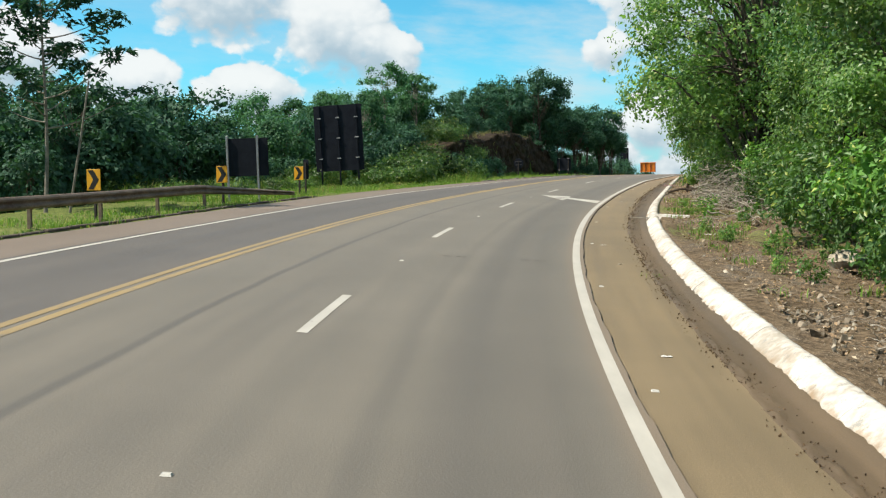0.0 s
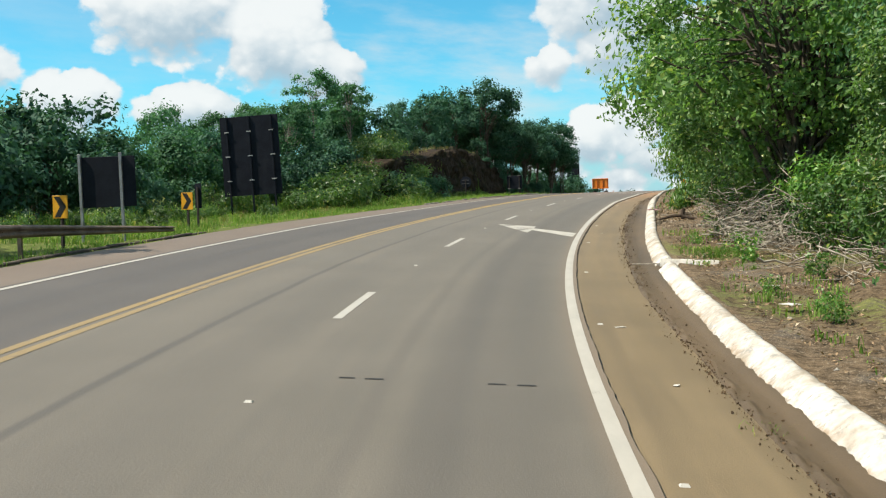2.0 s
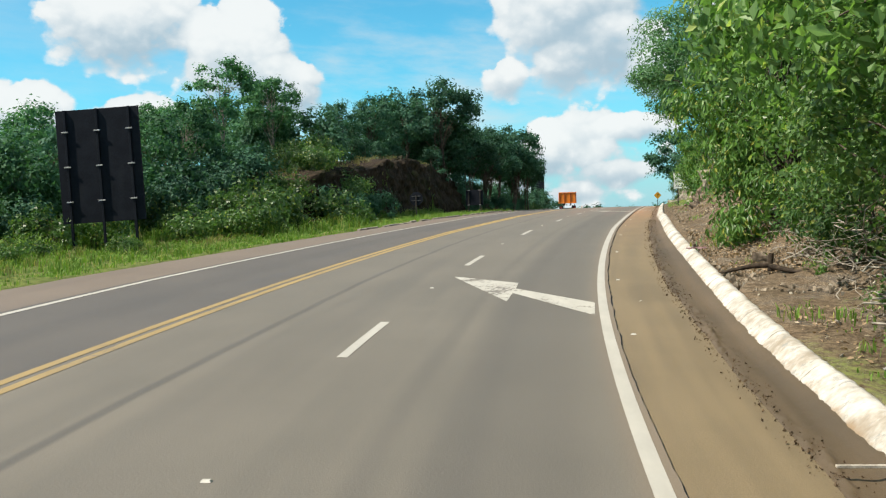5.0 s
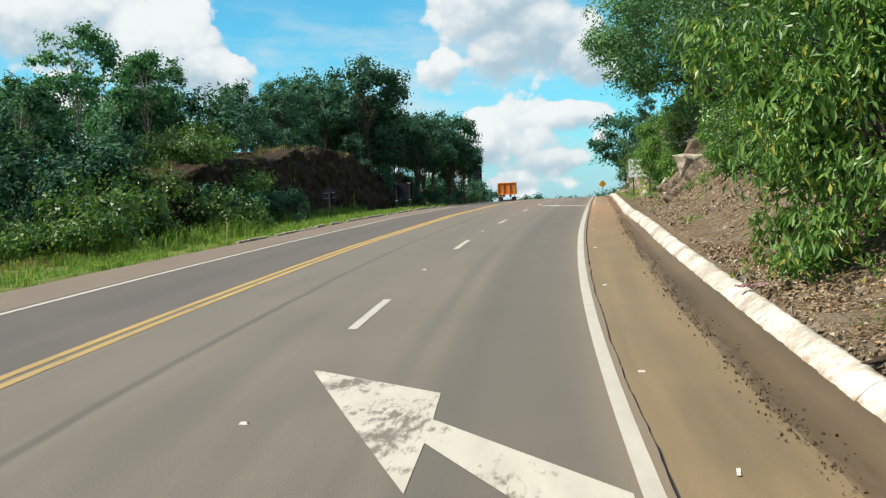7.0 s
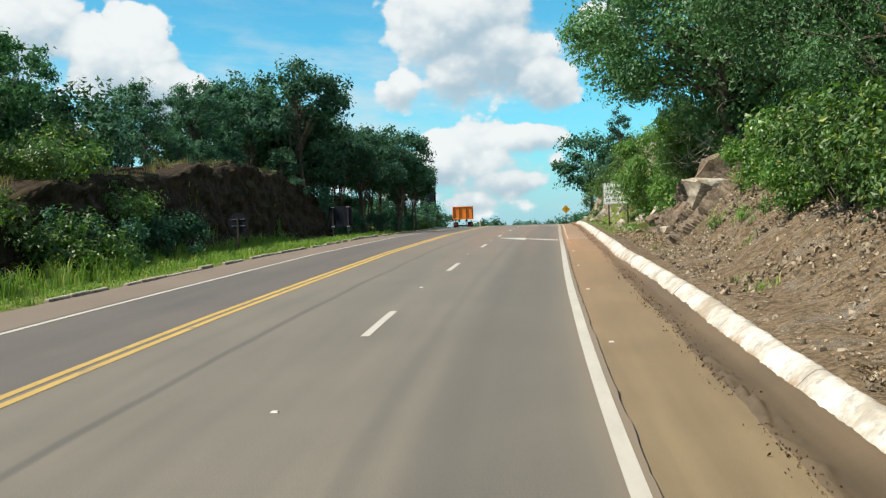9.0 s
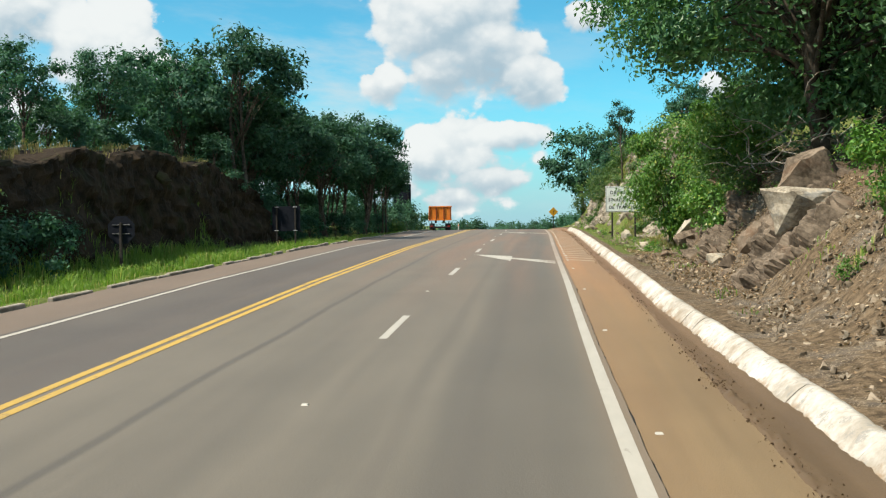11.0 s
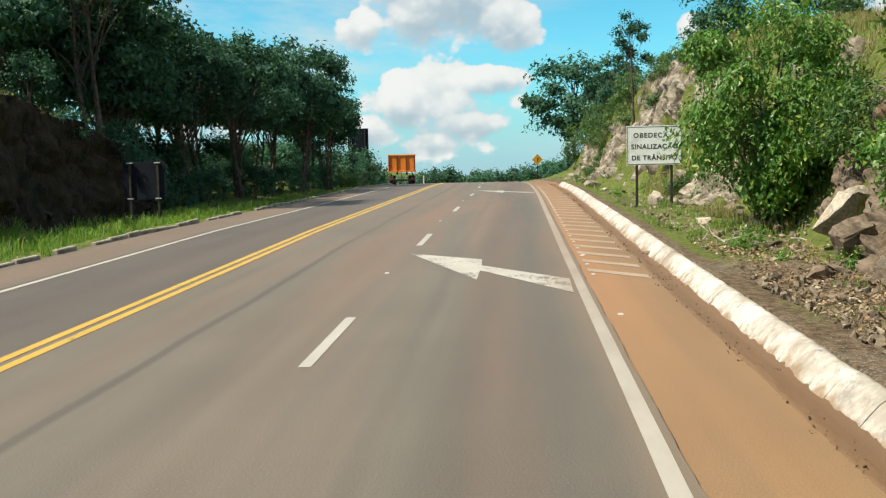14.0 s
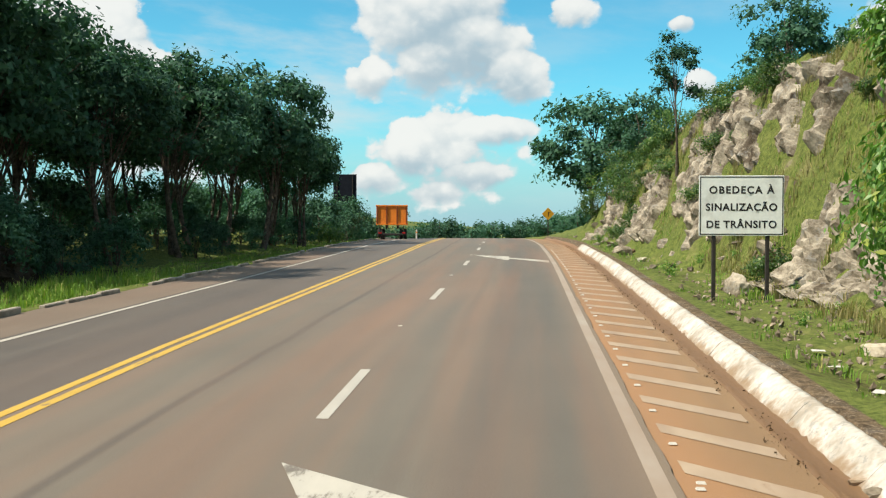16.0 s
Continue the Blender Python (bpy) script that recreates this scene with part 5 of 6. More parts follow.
def boulder(mats, s, l, size, seed, up=0.0, label="pale angular rock on the cut face"):
    rng = np.random.default_rng(seed)
    v, f = ROUGH[seed % 6]
    shape = np.array([rng.uniform(0.8, 1.3), rng.uniform(0.6, 1.0), rng.uniform(0.6, 1.0)]) * size
    m = np.array(Euler(rng.uniform(0, 6.28, 3)).to_matrix())
    ob = fill("boulder", (v @ m.T) * shape, f, mats)
    ob.matrix_basis = site(s, l, float(hill(s, l)) + up, rng.uniform(-20, 20))
    return tagged(ob, label, "rock", "rocks of the road cut")


rng_rock = np.random.default_rng(120)
# broken bits at the kerb's foot
for k, (s, l, r) in enumerate([(103.4, 3.44, 0.15), (103.0, 3.40, 0.10), (102.6, 3.46, 0.08)]):
    boulder(ROCK if k else LIME, s, l, r, 500 + k, 0.19, "broken bit of pale concrete against the kerb")
for k in range(46):
    s = rng_rock.uniform(106, 164)
    foot, run = float(np.interp(s, FOOT_S, FOOT_L)), float(np.interp(s, FOOT_S, FOOT_RUN))
    boulder(ROCK if rng_rock.random() < 0.75 else ROCK_DARK, s, foot + run * rng_rock.uniform(-0.3, 0.5), 0.16 + 0.45 * rng_rock.random() ** 2, 200 + k, 0.05)


def rock_face(start, end, mat, label):
    """Blocky broken rock that stands out of the grassy cut: cells of a Voronoi pattern, each set back by its own amount."""
    s = np.arange(start, end, 0.13)
    f = np.linspace(-0.12, 1.12, 76)
    gs, gf = np.meshgrid(s, f, indexing="ij")
    foot, run = np.interp(gs, FOOT_S, FOOT_L), np.interp(gs, FOOT_S, FOOT_RUN)
    gl = foot + run * gf
    h = hill(gs, gl)
    patches = [(133.0, 0.62, 9.0, 0.5), (126.0, 0.80, 6.0, 0.35), (152.5, 0.30, 6.5, 0.42), (117.0, 0.18, 5.0, 0.30), (141.0, 0.35, 5.0, 0.35), (112.0, 0.55, 3.5, 0.3), (94.0, 0.45, 3.5, 0.4), (99.5, 0.45, 4.5, 0.55), (86.5, 0.40, 2.6, 0.55)]
    out = np.zeros(gs.shape)
    for i in range(gs.shape[0]):
        for j in range(gs.shape[1]):
            p = Vector((gs[i, j] * 1.05 + 0.35 * h[i, j], h[i, j] * 1.35 - 0.2 * gs[i, j], gl[i, j] * 0.5))
            wob = noise.noise(p * 0.7)
            dist, pts = noise.voronoi(p)
            c = pts[0]
            cell = noise.cell(c * 3.7 + Vector((0.5, 0.5, 0.5)))
            lump = 0.34 * abs(cell) + 0.12 * noise.noise(p * 2.3)
            gap = dist[1] - dist[0]
            lump -= 0.28 * max(0.0, 1 - gap / 0.12)
            near, seeds = noise.voronoi(p * 2.6 + Vector((0.3 * wob, 0.0, 0.0)))
            lump += 0.13 * abs(noise.cell(seeds[0] * 5.1 + Vector((0.5, 0.5, 0.5)))) - 0.10 * max(0.0, 1 - (near[1] - near[0]) / 0.14) + 0.05 * noise.noise(p * 7.0)
            m = max(1.1 - math.hypot((gs[i, j] - a) / w, (gf[i, j] - b) / q) for a, b, w, q in patches)
            m = min(1.0, max(0.0, (m - 0.44 + wob * 1.5) * 4))
            out[i, j] = (lump + 0.10) * m - 0.42 * (1 - m)
    slope = 0.75
    verts = lay(gs, gl - out * slope, h + out * 0.55)
    idx = np.arange(gs.size).reshape(gs.shape)
    faces = np.stack([idx[:-1, :-1], idx[1:, :-1], idx[1:, 1:], idx[:-1, 1:]], -1).reshape(-1, 4)
    ob = fill("rock_face", verts.reshape(-1, 3), faces[:, ::-1], mat)
    tagged(ob, label, "rock face", kind="structure")


rock_face(83, 104.5, ROCK_DARK, "brown weathered rock ledges in the bank")
rock_face(104.5, 163, ROCK, "pale broken blocky rock showing through the grassy cut")
for k, (s, l, r) in enumerate([(85.4, 6.5, 1.05), (87.4, 6.0, 0.8), (86.4, 7.0, 0.9), (93.5, 6.0, 0.4), (96.0, 5.9, 0.45), (98.5, 6.1, 0.7), (99.9, 6.4, 0.9), (101.6, 6.9, 0.35), (89.2, 5.7, 0.3), (91.6, 5.8, 0.35), (103.0, 5.9, 0.2), (106.0, 5.4, 0.22), (110.0, 5.8, 0.25), (112.5, 7.2, 0.35), (97.5, 5.2, 0.2), (24.3, 6.7, 0.4), (53.0, 5.4, 0.3)]):
    boulder(ROCK_DARK if k % 3 else ROCK, s, l, r, 300 + k, 0.35 * r, label="grey weathered rock at the foot of the bank")
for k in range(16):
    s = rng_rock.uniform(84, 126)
    boulder(ROCK_OLIVE, s, -15.8 - rng_rock.uniform(0.0, 1.3), rng_rock.uniform(0.25, 0.6), 400 + k, label="dark brown rock with olive patches in the left bank")


def earth_face():
    """The dug face of the left bank: crumbling earth, coloured dark for its shade, with ledges, hollows and roots,
    finer than the ground behind it.
    """
    s, f = np.arange(79.0, 129.0, 0.16), np.linspace(-0.15, 1.2, 34)
    gs, gf = np.meshgrid(s, f, indexing="ij")
    d = 5.4 + 0.4 * np.sin(gs * 0.5) + 1.2 * gf
    gl = -9.9 - d
    h = hill(gs, gl)
    out = np.array([0.38 * noise.fractal(Vector((a * 0.45, b * 0.9, 2.0)), 0.7, 2.1, 6) + 0.16 * abs(noise.noise(Vector((a * 1.9, b * 0.35, 5.0)))) for a, b in zip(gs.ravel(), h.ravel())]).reshape(gs.shape)
    fade = smooth((gf + 0.15) / 0.2) * smooth((1.2 - gf) / 0.25)
    # the top overhangs in places
    out = out + 0.30 * np.exp(-((gf - 0.92) / 0.12) ** 2) * np.clip(np.sin(gs * 0.9) + np.sin(gs * 0.37 + 2), 0, 1)
    verts = lay(gs, gl + (0.14 + out) * fade - 0.12 * (1 - fade), h + 0.10 * out * fade - 0.10 * (1 - fade))
    idx = np.arange(gs.size).reshape(gs.shape)
    faces = np.stack([idx[:-1, :-1], idx[1:, :-1], idx[1:, 1:], idx[:-1, 1:]], -1).reshape(-1, 4)
    tagged(fill("earth_face", verts.reshape(-1, 3), faces, EARTH_DARK), "crumbling earth face of a road bank, coloured dark for its shade", "earth bank", kind="structure")


# the bank's shade is mixed into these near-black earth tones
EARTH_DARK = material("shade_dark_earth", ((0.011, 0.009, 0.006), (0.050, 0.036, 0.024)), 1.6, 0.95, 1.0, 12.0, stain=(0.022, 0.026, 0.010, 0.7), spec=0.1, coord="World")
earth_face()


def twigs(name, label, s, l, rs, rl, count, length, radius, height, seed):
    rng = np.random.default_rng(seed)
    pieces = []
    for _ in range(count):
        a = rng.uniform(0, 6.28)
        ln = length * rng.uniform(0.4, 1.2)
        way = np.array([math.cos(a), math.sin(a), rng.normal(0.12, 0.35)])
        u = np.linspace(-0.5, 0.5, 5)[:, None]
        mid = np.array([rs * min(1.5, max(-1.0, rng.normal())), rl * min(1.6, max(-1.6, rng.normal())), abs(rng.normal(0, height)) + 0.05])
        line = mid + way * u * ln + rng.normal(0, 0.05, (5, 3)) * ln
        line[:, 2] = np.maximum(line[:, 2], 0.02)
        line[:, 0] = np.maximum(line[:, 0], -1.5 * rs - 0.1)
        pieces.append(tube(line, radius * rng.uniform(0.4, 1.3) * (0.75 - u[:, 0]), 4))
    v, f = joined(pieces)
    ob = fill(name, v, f, DEADWOOD, flat=False)
    ob.matrix_basis = spot(s, l)
    return tagged(ob, label, "dead branches", kind="stuff")


twigs("brush_pile", "heap of dry grey cut branches on the verge", 42.5, 6.4, 0.75, 2.6, 280, 1.2, 0.013, 0.5, 131)
twigs("brush_pile", "tall tangle of pale dry twigs under the tree", 39.5, 6.9, 0.8, 1.8, 190, 1.3, 0.011, 0.75, 138)
twigs("brush_pile", "heap of dry grey twigs beside the bank", 34.0, 7.2, 1.0, 1.6, 70, 1.1, 0.013, 0.35, 132)
twigs("brush_pile", "tangle of bare branches over the cut bank", 91.0, 7.4, 1.0, 2.2, 60, 1.7, 0.016, 1.0, 133)
twigs("brush_pile", "scatter of dry twigs over brown soil", 18.0, 5.6, 0.7, 3.5, 46, 0.9, 0.009, 0.05, 136)
twigs("brush_pile", "tangle of bare grey twigs below the trees", 50.0, 6.6, 0.8, 2.4, 110, 1.3, 0.011, 0.5, 137)
twigs("fallen_branch", "long pale fallen branches lying on turf", 36.0, 6.3, 0.7, 0.8, 6, 1.6, 0.02, 0.06, 134)
twigs("fallen_branch", "dry fallen branches lying on stony turf", 104.5, 6.0, 0.9, 0.9, 11, 1.5, 0.018, 0.08, 135)


def litter_leaves():
    rng = np.random.default_rng(140)
    n = 22000
    runs = [(51, 64, 7000), (64, 84, 2500), (84, 104, 7500), (8, 46, 5000)]
    s = np.concatenate([rng.uniform(a, b, k) for a, b, k in runs])
    l = rng.uniform(4.3, 7.6, n)
    p = lay(s, l, hill(s, l) + 0.02 + rng.uniform(0, 0.06, n))
    v, f = leaf_quads(p, np.tile(np.array([0, 0, 1.0]), (n, 1)), 0.07, rng, 0, 0.55)
    mat = leaf_material("dry_fallen_leaves", (0.13, 0.080, 0.045), (0.40, 0.28, 0.17), (0.52, 0.43, 0.31), 0.8, 0.1)
    tagged(fill("leaf_litter", v, f, mat), "dry brown fallen leaves over the bank", "leaves", kind="stuff")


litter_leaves()

# ------------------------------------------------------------------ signs and furniture of the road
def chevron(s, l, centre):
    ob = thing("chevron_sign", "yellow chevron bend sign with black arrow on dark post", "road sign", "chevron signs", spot(s, l, -12))
    part("panel", box(bmesh.new(), (0.5, 0.02, 0.62), (0, 0, centre), 0.004), SIGN_YELLOW, ob)
    bm = bmesh.new()
    shape = [(-0.20, 0.28), (0.0, 0.28), (0.20, 0.0), (0.0, -0.28), (-0.20, -0.28), (-0.01, 0.0)]
    bm.faces.new([bm.verts.new((x, -0.0145, centre + z)) for x, z in shape])
    ext = bmesh.ops.extrude_face_region(bm, geom=list(bm.faces))
    bmesh.ops.translate(bm, vec=(0, 0.004, 0), verts=[g for g in ext["geom"] if isinstance(g, bmesh.types.BMVert)])
    part("arrow", bm, SIGN_BLACK, ob, "black chevron arrow")
    part("post", box(bmesh.new(), (0.075, 0.075, centre + 0.7), (0, 0.05, (centre + 0.1) / 2 - 0.2), 0.006), BLACK_POST, ob)
    return ob


for s, l, c in ((48.6, -12.4, 1.12), (40.0, -11.9, 1.22), (32.4, -12.4, 1.22)):
    chevron(s, l, c)


def board_back(name, label, s, l, width, height, low, posts, turn, lean=0.0, clips=3, post_mat=BLACK_POST, proud=0.0):
    """The unpainted back of a large sign: sheet, posts and the clips that hold it."""
    ob = thing(name, label, "road sign", m=spot(s, l, turn) @ pose(0, 0, 0, 0, lean, 0))
    part("panel", box(bmesh.new(), (width, 0.03, height), (0, 0, low + height / 2), 0.006), BLACK_PAINT, ob)
    for x in posts:
        part("post", box(bmesh.new(), (0.085, 0.085, low + height + proud + 0.4), (x, -0.06, (low + height + proud) / 2 - 0.2), 0.008), post_mat, ob)
        for k in range(clips):
            z = low + height * (0.03 + 0.94 * k if clips == 2 else (k + 0.62) / (clips + 0.25))
            part("clip", box(bmesh.new(), (0.24, 0.03, 0.045), (x, -0.115, z), 0.005), BRACKET, ob, "bare metal clip")
    return ob


board_back("sign_board", "tall black back of a large road sign on three posts", 61.8, -15.7, 3.0, 4.0, 1.15, (-1.15, 0.0, 1.15), 8, -2.4, 3, BLACK_PAINT)
board_back("sign_board", "black back of a road sign on two galvanised posts", 43.5, -12.45, 1.75, 1.55, 1.1, (-0.82, 0.45), 8, -1.0, 0, GREY_POST, 0.1)
board_back("sign_board", "black back of a road sign on two galvanised posts in shade", 118.0, -13.1, 1.6, 1.40, 0.95, (-0.53, 0.53), 0, 0.0, 2, BLACK_POST, 0.04)
board_back("sign_board", "tall black back of a distant road sign", 183.0, -14.0, 2.1, 4.1, 2.0, (-0.7, 0.7), 0, 0.0, 0)


def marker_board(s, l):
    ob = thing("marker_board", "narrow black back of a hazard marker on slim post", "road sign", m=spot(s, l, -8))
    part("panel", box(bmesh.new(), (0.28, 0.02, 0.92), (0, 0, 1.28), 0.004), BLACK_PAINT, ob)
    part("post", box(bmesh.new(), (0.07, 0.07, 1.9), (0, -0.045, 0.65), 0.006), BLACK_POST, ob)


marker_board(49.8, -12.55)


def octagon_back(s, l):
    ob = thing("octagon_sign", "black back of an octagonal sign on single post", "road sign", m=spot(s, l))
    bm = bmesh.new()
    made = bmesh.ops.create_cone(bm, cap_ends=True, segments=8, radius1=0.50, radius2=0.50, depth=0.02)["verts"]
    bmesh.ops.rotate(bm, cent=(0, 0, 0), matrix=Euler((0, 0, math.pi / 8)).to_matrix(), verts=made)
    bmesh.ops.rotate(bm, cent=(0, 0, 0), matrix=Euler((math.pi / 2, 0, 0)).to_matrix(), verts=made)
    bmesh.ops.translate(bm, vec=(0, 0, 1.55), verts=made)
    part("panel", bm, BLACK_PAINT, ob)
    part("post", box(bmesh.new(), (0.085, 0.085, 2.1), (0, -0.055, 0.75), 0.008), BLACK_POST, ob)
    for z in (1.42, 1.72):
        part("crossbar", box(bmesh.new(), (0.62, 0.03, 0.03), (0, -0.03, z), 0.005), GREY_DULL, ob, "bare metal crossbar")


octagon_back(95.8, -12.9)


def lettering(text, size, mat, parent, x, y, z, spread=1.0):
    """A line of painted letters, each letter (with its accent) a part of its own."""
    curve = bpy.data.curves.new("letter", "FONT")
    curve.body, curve.size, curve.align_x, curve.extrude, curve.space_character = text, size, "CENTER", 0.002, spread
    curve.offset = 0.006
    tmp = bpy.data.objects.new("tmp", curve)
    me = bpy.data.meshes.new_from_object(tmp)
    bpy.data.objects.remove(tmp)
    co = np.array([v.co for v in me.vertices])
    label = np.arange(len(co))
    edges = np.array([e.vertices for e in me.edges])
    while True:
        low = np.minimum(label[edges[:, 0]], label[edges[:, 1]])
        before = label.copy()
        np.minimum.at(label, edges[:, 0], low)
        np.minimum.at(label, edges[:, 1], low)
        if (before == label).all():
            break
    groups = []
    for k in sorted(set(label), key=lambda q: co[label == q, 0].min()):
        lo, hi = co[label == k, 0].min(), co[label == k, 0].max()
        if groups and lo < groups[-1][1] - 0.25 * (hi - lo):
            groups[-1] = (groups[-1][0] + [k], max(hi, groups[-1][1]))
        else:
            groups.append(([k], hi))
    polys = [tuple(p.vertices) for p in me.polygons]
    for keys, _ in groups:
        used = np.flatnonzero(np.isin(label, keys))
        index = {int(q): j for j, q in enumerate(used)}
        shape = bpy.data.meshes.new("letter")
        shape.from_pydata([tuple(co[q]) for q in used], [], [tuple(index[q] for q in f) for f in polys if f[0] in index])
        shape.materials.append(mat)
        ob = new("letter", shape)
        ob.parent = parent
        ob.matrix_basis = pose(x, y, z, 90, 0, 0)
    bpy.data.meshes.remove(me)


def notice(s, l):
    ob = thing("notice_sign", "white traffic notice board with three lines of black lettering", "road sign", m=spot(s, l, 3))
    w, h, low = 1.96, 1.40, 1.50
    part("panel", box(bmesh.new(), (w, 0.02, h), (0, 0, low + h / 2), 0.004), SIGN_WHITE, ob)
    rim = bmesh.new()
    for x, z, a, b in ((0, low + 0.035, w - 0.04, 0.022), (0, low + h - 0.035, w - 0.04, 0.022)):
        box(rim, (a, 0.004, b), (x, -0.0125, z))
    for x in (-w / 2 + 0.03, w / 2 - 0.03):
        box(rim, (0.022, 0.004, h - 0.092), (x, -0.0125, low + h / 2))
    part("border", rim, LETTER, ob, "thin black border")
    for text, z, sp in (("OBEDEÇA À", low + 0.985, 1.22), ("SINALIZAÇÃO", low + 0.585, 1.12), ("DE TRÂNSITO", low + 0.185, 1.12)):
        lettering(text, 0.236, LETTER, ob, 0, -0.0125, z, spread=sp)
    for x in (-0.62, 0.62):
        part("post", box(bmesh.new(), (0.085, 0.085, 3.3), (x, 0.055, 1.15), 0.008), BLACK_POST, ob)


notice(118.2, 5.6)


def diamond(s, l):
    ob = thing("diamond_sign", "yellow diamond warning sign on slim post", "road sign", m=spot(s, l, 4))
    q = Euler((0, math.pi / 4, 0)).to_matrix()
    part("panel", box(bmesh.new(), (0.8, 0.02, 0.8), (0, 0, 2.0), 0.004, q), SIGN_YELLOW, ob)
    bm = bmesh.new()
    box(bm, (0.06, 0.004, 0.34), (0.02, -0.014, 1.93))
    box(bm, (0.22, 0.004, 0.06), (0.10, -0.0142, 2.12), 0, Euler((0, 0.0, 0)).to_matrix())
    part("symbol", bm, SIGN_BLACK, ob, "small black symbol")
    part("post", box(bmesh.new(), (0.075, 0.075, 2.4), (0, 0.05, 0.8), 0.006), BLACK_POST, ob)


diamond(182.0, 4.2)


def guard_rail():
    """W-beam rail on posts; its last stretch dips to the ground."""
    ob = thing("guard_rail", "dull brownish steel guard rail ending in a buried ramp", "guard rail")
    s = np.concatenate([np.arange(-16, 36, 2.0), np.linspace(36, 44.6, 9)])
    drop = np.clip((s - 36.2) / 8.4, 0, 1)
    prof = [(0.0, 0.155), (0.035, 0.14), (0.075, 0.10), (0.075, 0.06), (0.02, 0.015), (0.02, -0.015), (0.075, -0.06), (0.075, -0.10), (0.035, -0.14), (0.0, -0.155)]
    prof = prof + [(x - 0.008, z) for x, z in reversed(prof)]
    gs = np.repeat(s[:, None], len(prof), 1)
    gl = -10.95 + np.array([x for x, _ in prof])[None, :] + 0 * gs
    gh = (0.60 - 0.46 * drop)[:, None] + np.array([z for _, z in prof])[None, :] * (1 - 0.45 * drop)[:, None]
    idx = np.arange(gs.size).reshape(gs.shape)
    nxt = np.roll(idx, -1, axis=1)
    faces = np.stack([idx[:-1], nxt[:-1], nxt[1:], idx[1:]], -1).reshape(-1, 4)
    fill("rail", lay(gs, gl, gh).reshape(-1, 3), faces, STEEL_RUST, ob)
    for p in np.arange(-14.6, 37.5, 3.22):
        top = 0.72 - 0.46 * min(1.0, max(0.0, (p - 36.2) / 8.4))
        bm = box(bmesh.new(), (0.10, 0.075, top + 0.4), (0, 0, (top - 0.4) / 2 - 0.02), 0.006)
        box(bm, (0.12, 0.06, 0.26), (0.09, 0, top - 0.13), 0.006)
        post = part("post", bm, STEEL_RUST, ob)
        post.matrix_basis = site(p, -11.10, 0.0)
    for p in np.arange(-12.0, 44.0, 4.0):
        z = 0.60 - 0.46 * min(1.0, max(0.0, (p - 36.2) / 8.4))
        q = part("bolt", rod(bmesh.new(), (0, 0, 0), (0.03, 0, 0), 0.018, 0.012, 8), STEEL_RUST, ob)
        q.matrix_basis = site(p, -10.93, z)


guard_rail()


def trailer(s, l):
    """Orange tipping trailer seen from behind: ribbed tailgate, chassis, wheels."""
    ob = thing("dump_trailer", "orange steel tipping trailer parked on the far shoulder", "truck trailer", m=spot(s, l, 4))
    body = bmesh.new()
    box(body, (2.5, 0.06, 1.42), (0, 0, 2.10), 0.01)
    for x in (-1.22, 1.22):
        box(body, (0.06, 5.0, 1.42), (x, 2.53, 2.10), 0.01)
    box(body, (2.5, 0.06, 1.42), (0, 5.06, 2.10), 0.01)
    box(body, (2.38, 5.0, 0.06), (0, 2.53, 1.42), 0.0)
    part("body", body, ORANGE, ob)
    # ribs coloured dark, standing in for shaded recesses between the tailgate's panels
    for x in (-1.17, -0.42, 0.42, 1.17):
        part("rib", box(bmesh.new(), (0.12, 0.09, 1.40), (x, -0.075, 2.10), 0.012), ORANGE_DARK, ob)
    part("top_rail", box(bmesh.new(), (2.56, 0.14, 0.12), (0, -0.03, 2.83), 0.015), ORANGE, ob)
    part("bottom_rail", box(bmesh.new(), (2.56, 0.14, 0.14), (0, -0.03, 1.36), 0.015), ORANGE, ob)
    for x in (-0.45, 0.45):
        part("chassis_beam", box(bmesh.new(), (0.14, 5.2, 0.3), (x, 2.6, 1.16), 0.01), DARK_STEEL, ob)
    part("bumper", box(bmesh.new(), (2.3, 0.12, 0.14), (0, 0.1, 0.55), 0.015), DARK_STEEL, ob)
    for x in (-0.95, 0.95):
        part("bumper_arm", box(bmesh.new(), (0.1, 0.08, 0.66), (x, 0.12, 0.86), 0.01), DARK_STEEL, ob)
        part("tail_lamp", box(bmesh.new(), (0.26, 0.05, 0.12), (x, 0.02, 0.66), 0.01), LAMP_RED, ob, "red tail lamp")
    for y in (1.1, 2.4):
        part("axle", rod(bmesh.new(), (-1.0, y, 0.5), (1.0, y, 0.5), 0.07), DARK_STEEL, ob)
        for x in (-1.05, -0.74, 0.74, 1.05):
            w = part("wheel", rod(bmesh.new(), (x - 0.06, y, 0.5), (x + 0.06, y, 0.5), 0.27, 0.27, 20), GREY_POST, ob)
            tyre = bmesh.new()
            prof = [(-0.13, 0.28), (-0.14, 0.42), (-0.10, 0.49), (0.10, 0.49), (0.14, 0.42), (0.13, 0.28)]
            rings = []
            for a in range(24):
                t = a / 24 * 2 * math.pi
                rings.append([tyre.verts.new((x + px, y + math.cos(t) * r, 0.5 + math.sin(t) * r)) for px, r in prof])
            for a in range(24):
                for j in range(6):
                    tyre.faces.new((rings[a][j], rings[a][(j + 1) % 6], rings[(a + 1) % 24][(j + 1) % 6], rings[(a + 1) % 24][j]))
            part("tyre", tyre, RUBBER, w)


trailer(173.0, -9.0)


